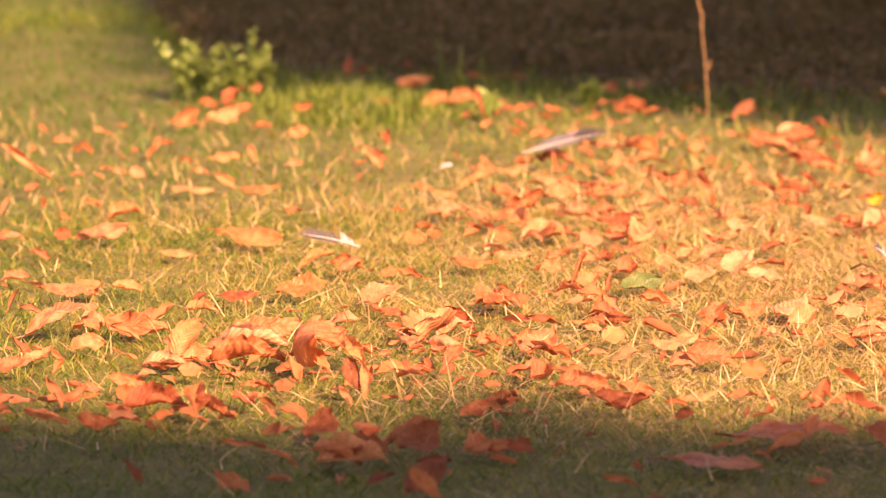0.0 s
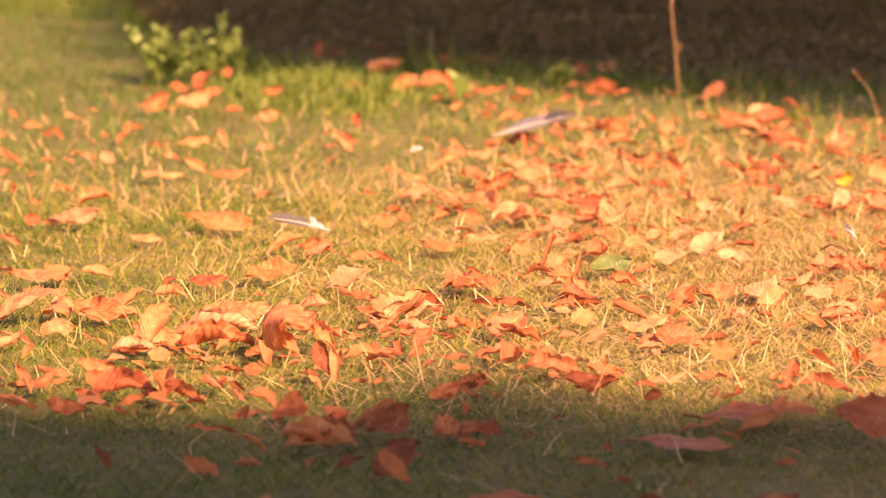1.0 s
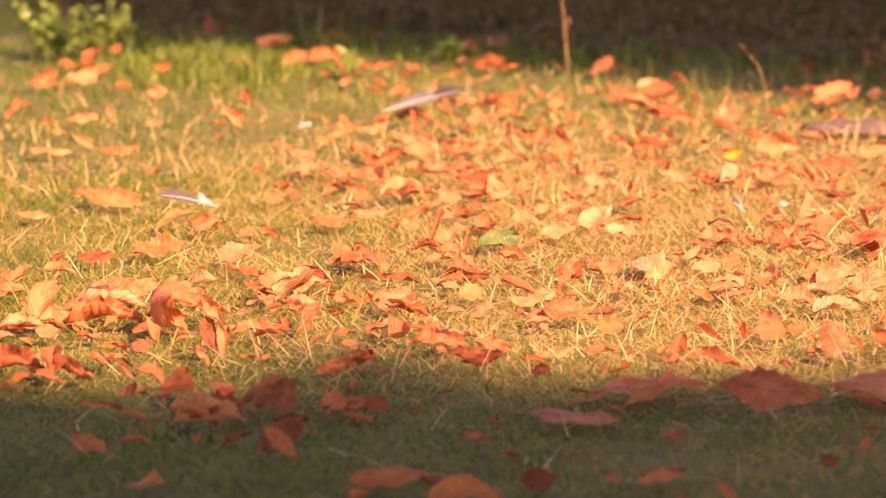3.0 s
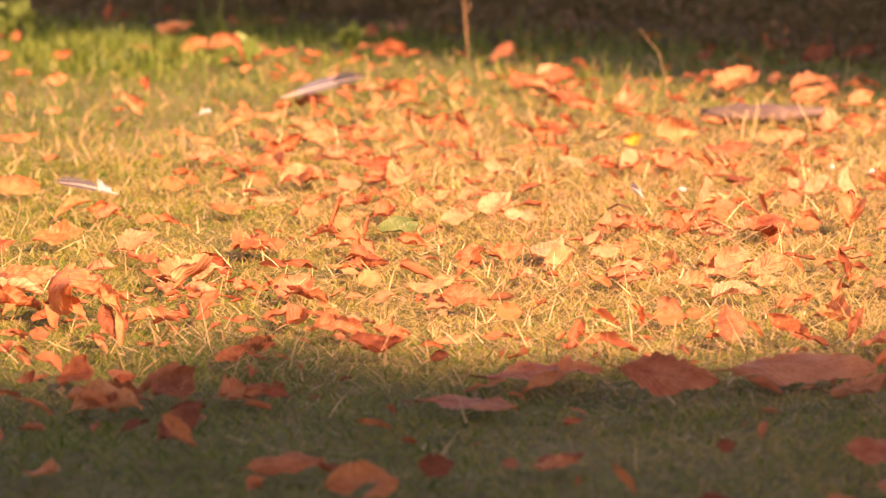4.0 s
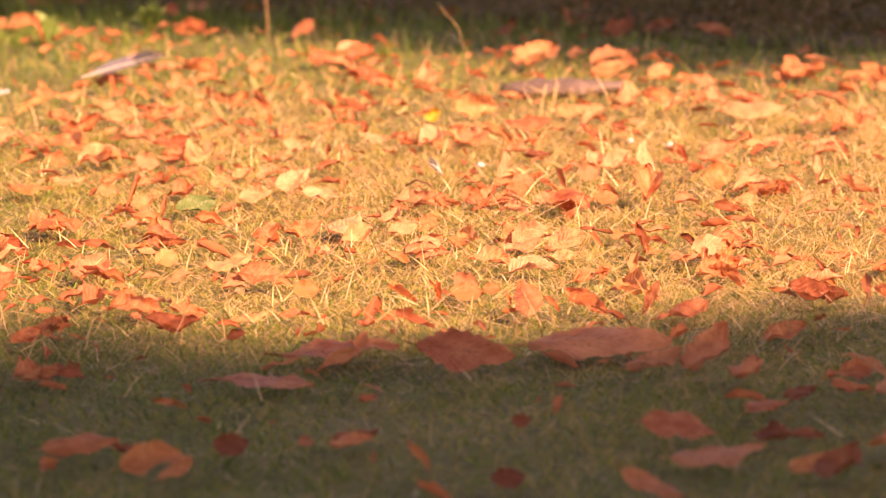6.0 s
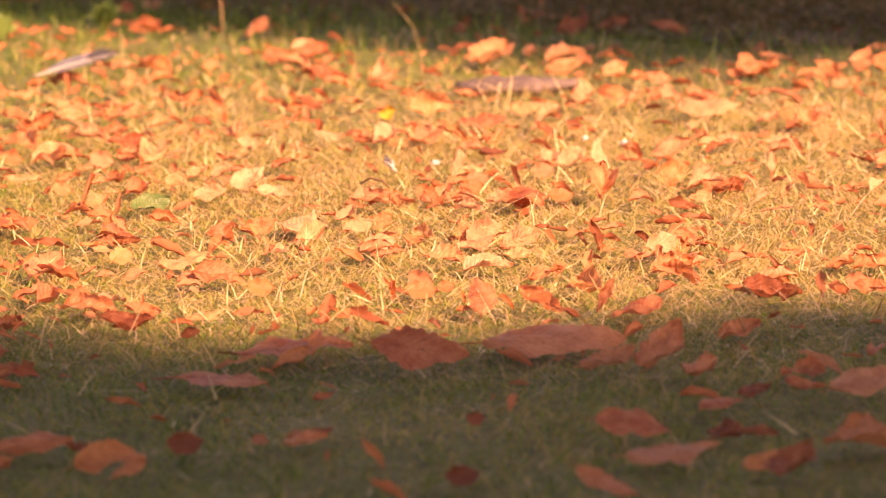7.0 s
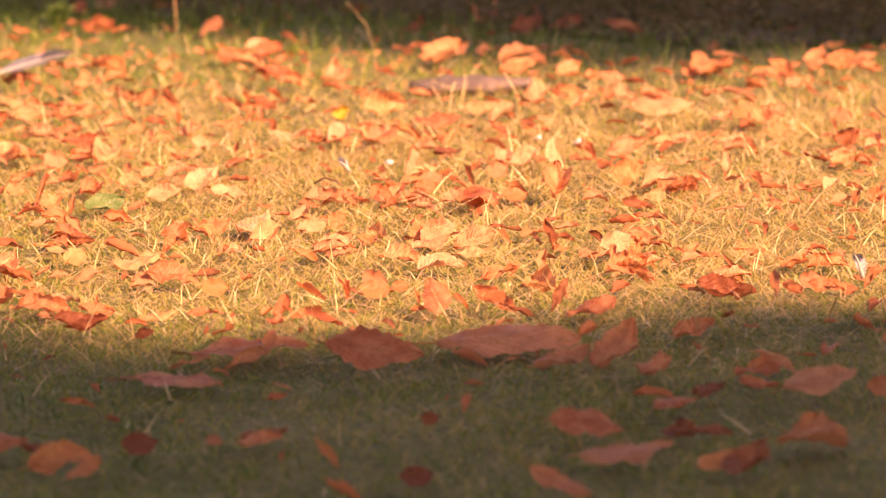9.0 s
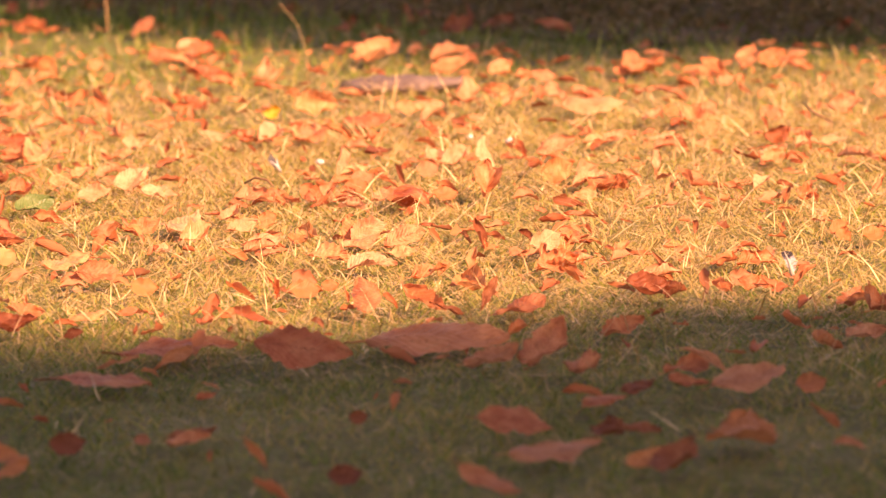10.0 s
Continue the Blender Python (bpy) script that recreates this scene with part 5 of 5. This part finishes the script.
scrap(0.886, 5.117, 0.027, 21, 38, "wavy", "orange", 1.02)
scrap(0.900, 5.578, 0.020, 10, 44, "wavy", "pale", 1.02)
scrap(0.920, 5.319, 0.020, 21, 52, "wavy", "pale", 1.02)
scrap(0.975, 5.243, 0.027, 343, 32, "wavy", "pale", 1.01)
scrap(0.991, 5.624, 0.021, 17, 56, "wavy", "pale", 1.02)
scrap(1.004, 5.469, 0.020, 63, 29, "cupped", "pale", 1.13)
scrap(1.165, 5.602, 0.021, 331, 47, "cupped", "rust", 1.13)


def leaf_litter():
    rng = random.Random(8)
    for k in range(3000):
        y = 3.05 + 3.7 * rng.random() ** 0.9
        x = -0.095 * y - 0.08 + (0.30 * y + 0.25) * rng.random()
        if noise.noise((x * 3.0, y * 2.0, 9.0)) < rng.uniform(-0.25, 0.5) - 0.22 * min(1.0, max(-1.0, x * 2.5)) or y > edge_of_lawn(x) - 0.1:
            continue
        # sparse on the greener side of the lawn and in the foreground shade
        if rng.random() < (0.65 if (x < 0.0 and y > 4.5) or y < 3.7 else 0.15):
            continue
        length = rng.uniform(0.016, 0.034) if rng.random() < 0.35 else rng.uniform(0.007, 0.02)
        scrap(x, y, length, rng.randrange(360), rng.uniform(-10, 45), rng.choice(list(FORM_SCRAP)),
              rng.choice(["orange", "orange", "orange", "rust", "rust", "rust", "pale", "pale", "russet"]), rng.uniform(0.35, 1.0), rng.uniform(-12, 26))
    # broken leaves gather round the larger ones
    for hx, hy, size in HEAPS:
        dense = (hx > 0.05) + (hx < 0.75 and hy > 4.1) + (hy < 4.3 and hx < 0.05) * 3
        if (hy < 3.95 and hx > 0.05) or hy < 3.7 or hy > edge_of_lawn(hx) - 0.25:
            dense = -1
        for k in range(max(0, rng.randrange(dense, dense + 2))):
            scrap(hx + rng.gauss(0, 0.55) * size, hy + rng.gauss(0, 1.1) * size, min(0.03, size * rng.uniform(0.25, 0.6)), rng.choice((0, 180)) + rng.randrange(-60, 60), rng.uniform(2, 38),
                  rng.choice(["wavy", "flat", "cupped", "arched", "rolled", "folded", "flat"]), rng.choice(["orange", "orange", "amber", "pale", "rust", "pale", "russet"]), rng.uniform(0.6, 1.2), rng.uniform(-4, 24))
    for k in range(420):
        x = rng.uniform(-0.3, 1.7)
        scrap(x, edge_of_lawn(x) + 2.2 * rng.random(), rng.uniform(0.02, 0.05), rng.randrange(360), rng.uniform(0, 40), rng.choice(list(FORM_SCRAP)),
              rng.choice(["rust", "russet", "russet", "orange"]), rng.uniform(0.5, 1.0))
    for tone, (v, f, t) in SCRAP_LOTS.items():
        ob = new("leaf_litter", mesh_from("leaf_litter", v, f, LEAF[tone], True, t))
        tagged(ob, f"small broken {LEAF_WORDS[tone]} leaves scattered in the grass", "leaf litter", kind="stuff")


leaf_litter()


# ---- feathers ----
def feather(label, root_at, tip_at, wide, lift, pale_from, vane=None):
    """A shed flight feather: a curved shaft and two vanes of barbs, the downy base a part of its own."""
    a, b = Vector(root_at), Vector(tip_at)
    way, length = (b - a).normalized(), (b - a).length
    turn = 0.45 if way.x > 0 else -0.45
    side = Vector((-way.y * turn, way.x * turn, 0.9)).normalized() if abs(way.z) < 0.7 else Vector((1, 0.2, 0)).normalized()
    ob = tagged(new("feather"), label, "feather", "shed feathers on the lawn")
    ob.location = a
    rnd = random.Random(int(length * 1e4))

    def spine(s):
        return way * (length * s) + Vector((0, 0, lift * math.sin(math.pi * s) + 0.002))
    v, f = tube([spine(k / 12) for k in range(13)], [0.0016 * (1.05 - k / 12) + 0.0002 for k in range(13)], 6)
    part("shaft", mesh_from("feather_shaft", v, f, QUILL), ob, "pale horny shaft")
    for name, mat, start, end, text in (("vane", vane or PALE_VANE, pale_from, 0.6, ""), ("vane_tip", vane or VANE, 0.6, 1.0, "dark grey feather tip"), ("down", DOWN, 0.08, pale_from, "fluffy white down")):
        if end <= start:
            continue
        verts, faces = [], []
        steps = int(70 * (end - start)) + 6
        for sgn, frac in ((1, 1.0), (-1, 0.6)):
            for k in range(steps):
                s0 = start + (end - start) * k / steps
                s1 = start + (end - start) * (k + 1.05) / steps
                w = wide * frac * min(1.0, 0.25 + s0 * 3) * min(1.0, (1.04 - s0) * 3.4) * rnd.uniform(0.9, 1.04)
                if name == "down":
                    w *= rnd.uniform(0.8, 1.05)
                sweep = 0.10 * length * (1 if name != "down" else 0.3)
                curl = Vector((0, 0, (0.05 if name != "down" else rnd.uniform(0.1, 0.9)) * w))
                base = len(verts)
                for s in (s0, s1):
                    p = spine(min(1.0, s))
                    q = spine(min(1.0, s)) + side * (sgn * w) + way * sweep * min(1, (1.05 - s) * 4) + curl
                    mid = (p + q) * 0.5 + Vector((0, 0, 0.1 * w))
                    verts += [p, mid, q]
                faces += [(base, base + 3, base + 4, base + 1), (base + 1, base + 4, base + 5, base + 2)]
        part(name, mesh_from("feather_" + name, verts, faces, mat), ob, text)
    return ob


feather("long grey flight feather with a pale shaft, on dry leaves", (0.092, 5.85, 0.012), (0.190, 5.92, 0.030), 0.0085, 0.002, 0.05)
feather("small dark grey feather with a white downy base", (-0.081, 4.91, 0.006), (-0.139, 4.90, 0.020), 0.0065, 0.002, 0.30, VANE)
feather("small upright grey feather with a fluffy down base among dry leaves", (0.764, 3.975, 0.003), (0.757, 3.975, 0.023), 0.006, 0.002, 0.5)
feather("small grey fluffy down feather caught among dry leaves", (0.424, 4.83, 0.004), (0.412, 4.83, 0.015), 0.006, 0.002, 0.3, VANE)
feather("tiny white down feather lying on the grass", (-0.004, 5.66, 0.012), (0.011, 5.67, 0.015), 0.0028, 0.001, 0.5, DOWN)


# ---- stems, shoots and weeds at the lawn's edge ----
def stem(name, label, points, radii, mat, category):
    base = Vector(points[0])
    thin = {"bent_stem": 0.45, "dry_stalk": 0.7, "green_shoot": 0.8, "straw_stem": 0.65}.get(name, 1.0)
    v, f = tube([Vector(p) - base for p in points], [r * thin for r in radii], 7)
    ob = new(name, mesh_from(name, v, f, mat))
    ob.location = base
    return tagged(ob, label, category)


tall = stem("dry_stalk", "tall thin dry brown stalk rising from the lawn's edge",
            [(0.342, 6.53, -0.014), (0.340, 6.53, 0.03), (0.336, 6.53, 0.08), (0.332, 6.53, 0.115), (0.333, 6.53, 0.130), (0.327, 6.53, 0.152), (0.318, 6.54, 0.20), (0.306, 6.55, 0.27)],
            [0.0016, 0.0015, 0.0014, 0.0015, 0.0021, 0.0014, 0.0012, 0.0007], STALK, "plant stalk")
v, f = tube([(0.0, 0, 0), (0.004, 0, 0.006), (0.005, 0.001, 0.014)], [0.0012, 0.001, 0.0004], 6)
part("side_bud", mesh_from("side_bud", v, f, STALK), tall, "", Matrix.Translation((-0.003, 0, 0.072)))
stem("green_shoot", "upright green grass shoot with a blunt tip", [(0.420, 6.72, -0.014), (0.420, 6.72, 0.005), (0.421, 6.72, 0.028), (0.422, 6.72, 0.048)], [0.002, 0.0026, 0.0026, 0.0012], TALL, "grass shoot")
stem("green_shoot", "leaning green grass shoot beside an upright one", [(0.433, 6.74, -0.014), (0.446, 6.74, 0.004), (0.461, 6.74, 0.022), (0.476, 6.74, 0.038)], [0.0015, 0.002, 0.002, 0.0008], TALL, "grass shoot")
stem("bent_stem", "thin bent straw-coloured grass stem", [(0.540, 5.861, -0.014), (0.540, 5.861, 0.006), (0.538, 5.861, 0.032), (0.529, 5.861, 0.062), (0.507, 5.861, 0.089)], [0.0012, 0.0011, 0.001, 0.0008, 0.0005], STRAW, "grass stem")
stem("bent_stem", "thin leaning straw-coloured grass stem", [(0.633, 6.32, -0.014), (0.655, 6.32, 0.004), (0.667, 6.32, 0.018), (0.674, 6.32, 0.034)], [0.0016, 0.0016, 0.0013, 0.0006], STRAW, "grass stem")
stem("bent_stem", "thin forked straw-coloured grass stem", [(0.562, 6.526, -0.014), (0.557, 6.526, -0.004), (0.551, 6.526, 0.004), (0.530, 6.526, -0.006)], [0.0014, 0.0014, 0.001, 0.0005], STRAW, "grass stem")
for k, (sx, sy, h, tilt) in enumerate(((0.000, 7.02, 0.075, -0.010), (0.022, 6.95, 0.062, 0.004), (0.048, 6.98, 0.058, 0.010), (0.034, 6.90, 0.04, -0.022), (-0.16, 7.05, 0.04, 0.012))):
    stem("green_shoot", "green shoot standing before the dark hedge", [(sx, sy, -0.014), (sx + tilt * 0.3, sy, h * 0.5), (sx + tilt, sy, h)], [0.0022, 0.0024, 0.0008], TALL, "grass shoot")
stem("straw_stem", "pale dry straw standing before the piece of wood", [(0.586, 5.48, -0.012), (0.587, 5.48, 0.004), (0.589, 5.482, 0.016), (0.593, 5.484, 0.028)], [0.0011, 0.0012, 0.001, 0.0006], PALE_STRAW, "straw")
stem("straw_stem", "short upright straw standing before the piece of wood", [(0.617, 5.629, -0.012), (0.618, 5.629, 0.004), (0.619, 5.629, 0.013), (0.620, 5.629, 0.022)], [0.001, 0.001, 0.0009, 0.0005], PALE_STRAW, "straw")
stem("straw_stem", "leaning pale straw standing before the piece of wood", [(0.677, 5.589, -0.012), (0.672, 5.589, 0.004), (0.665, 5.590, 0.017), (0.659, 5.591, 0.028)], [0.001, 0.0011, 0.001, 0.0005], PALE_STRAW, "straw")
stem("twig", "short curved dark twig lying among leaves", [(0.382, 4.74, 0.006), (0.392, 4.735, 0.012), (0.403, 4.725, 0.010), (0.408, 4.72, 0.004)], [0.0008, 0.0011, 0.0012, 0.0007], TWIG, "twig")
stem("twig", "thin dark twig lying on the grass", [(1.02, 5.14, 0.004), (1.005, 5.16, 0.012), (0.995, 5.18, 0.022)], [0.001, 0.0013, 0.0008], TWIG, "twig")


def weed(x, y, n, height, spread, seed, label):
    """A low leafy weed: stems, each with pairs of oval leaves."""
    rnd = random.Random(seed)
    ob = tagged(new("weed"), label, "weed")
    ob.location = (x, y, -0.014)
    for k in range(n):
        a = rnd.uniform(0, 6.28)
        r = spread * rnd.random()
        bx, by = r * math.cos(a), r * math.sin(a)
        h = height * rnd.uniform(0.55, 1.0)
        lx, ly = bx * 0.5 + rnd.uniform(-0.02, 0.02), by * 0.5
        path = [(bx + lx * s * s, by + ly * s * s, h * s) for s in (0, 0.3, 0.6, 0.85, 1.0)]
        v, f = tube(path, [0.0018, 0.0016, 0.0014, 0.001, 0.0006], 6)
        part("stem", mesh_from("weed_stem", v, f, WEED), ob)
        for s in (0.3, 0.45, 0.6, 0.75, 0.88, 1.0):
            for side in (0, math.pi):
                d = rnd.uniform(0.014, 0.026) * (1.25 - 0.4 * s)
                turn = a + s * 9 + side
                verts, faces = [], []
                for i in range(7):
                    u = i / 6
                    half = 0.34 * math.sin(math.pi * min(1, u ** 0.9 + 0.02)) ** 0.8 + 0.02
                    for q in (-1, -0.5, 0, 0.5, 1):
                        verts.append((u * d, q * half * d, d * (0.5 * u - 0.3 * u * u) + 0.12 * d * abs(q)))
                for i in range(6):
                    for q in range(4):
                        faces.append((i * 5 + q, (i + 1) * 5 + q, (i + 1) * 5 + q + 1, i * 5 + q + 1))
                m = Matrix.Translation((bx + lx * s * s, by + ly * s * s, h * s)) @ pose(0, 0, 0, rnd.uniform(-25, 25), -rnd.uniform(5, 60), math.degrees(turn))
                part("weed_leaf", mesh_from("weed_leaf", verts, faces, WEED), ob, "", m)
    return ob


weed(-0.335, 6.93, 13, 0.072, 0.065, 1, "low bushy pale-green weed at the lawn's edge")
weed(-0.265, 6.95, 4, 0.095, 0.03, 2, "taller pale-green weed with oval leaves at the lawn's edge")
weed(0.056, 6.55, 2, 0.04, 0.01, 3, "small green seedling among dry leaves")
weed(0.195, 6.75, 2, 0.03, 0.01, 5, "small bright green seedling in the grass")


def log_piece():
    """A flat weathered piece of wood, half sunk in the grass."""
    rnd = random.Random(4)
    verts, faces = [], []
    n, sides = 14, 9
    for i in range(n):
        s = i / (n - 1)
        r = 0.016 * (0.55 + 0.6 * math.sin(math.pi * min(0.97, s + 0.08))) * rnd.uniform(0.9, 1.1)
        for k in range(sides):
            a = 2 * math.pi * k / sides
            verts.append((-0.07 + 0.14 * s, r * 2.4 * math.cos(a) * rnd.uniform(0.92, 1.08), r * 0.62 * math.sin(a) * rnd.uniform(0.85, 1.1) + 0.005))
    for i in range(n - 1):
        for k in range(sides):
            faces.append((i * sides + k, i * sides + (k + 1) % sides, (i + 1) * sides + (k + 1) % sides, (i + 1) * sides + k))
    faces += [tuple(range(sides - 1, -1, -1)), tuple(range((n - 1) * sides, n * sides))]
    ob = new("wood_piece", mesh_from("wood_piece", verts, faces, WOOD))
    ob.matrix_basis = pose(0.640, 5.745, -0.006, 0, 0, 5)
    tagged(ob, "flat weathered grey-brown piece of wood sunk in grass", "wood")


def pebble(x, y, r, seed):
    bm = bmesh.new()
    bmesh.ops.create_icosphere(bm, subdivisions=2, radius=r)
    for p in bm.verts:
        p.co *= 1 + 0.25 * noise.noise(p.co * (1.2 / r) + Vector((seed, 0, 0)))
        p.co.z *= 0.7
    me = bpy.data.meshes.new("pebble")
    bm.to_mesh(me)
    bm.free()
    me.materials.append(PEBBLE)
    me.polygons.foreach_set("use_smooth", [True] * len(me.polygons))
    ob = new("pebble", me)
    ob.location = (x, y, rise(x, y) + 0.006 + r * 0.5)
    tagged(ob, "small pale rounded pebble in the grass", "pebble", "pebbles in the grass")


log_piece()
pebble(0.682, 5.12, 0.0055, 1)
pebble(0.648, 5.184, 0.004, 5)
pebble(0.474, 4.973, 0.0045, 9)
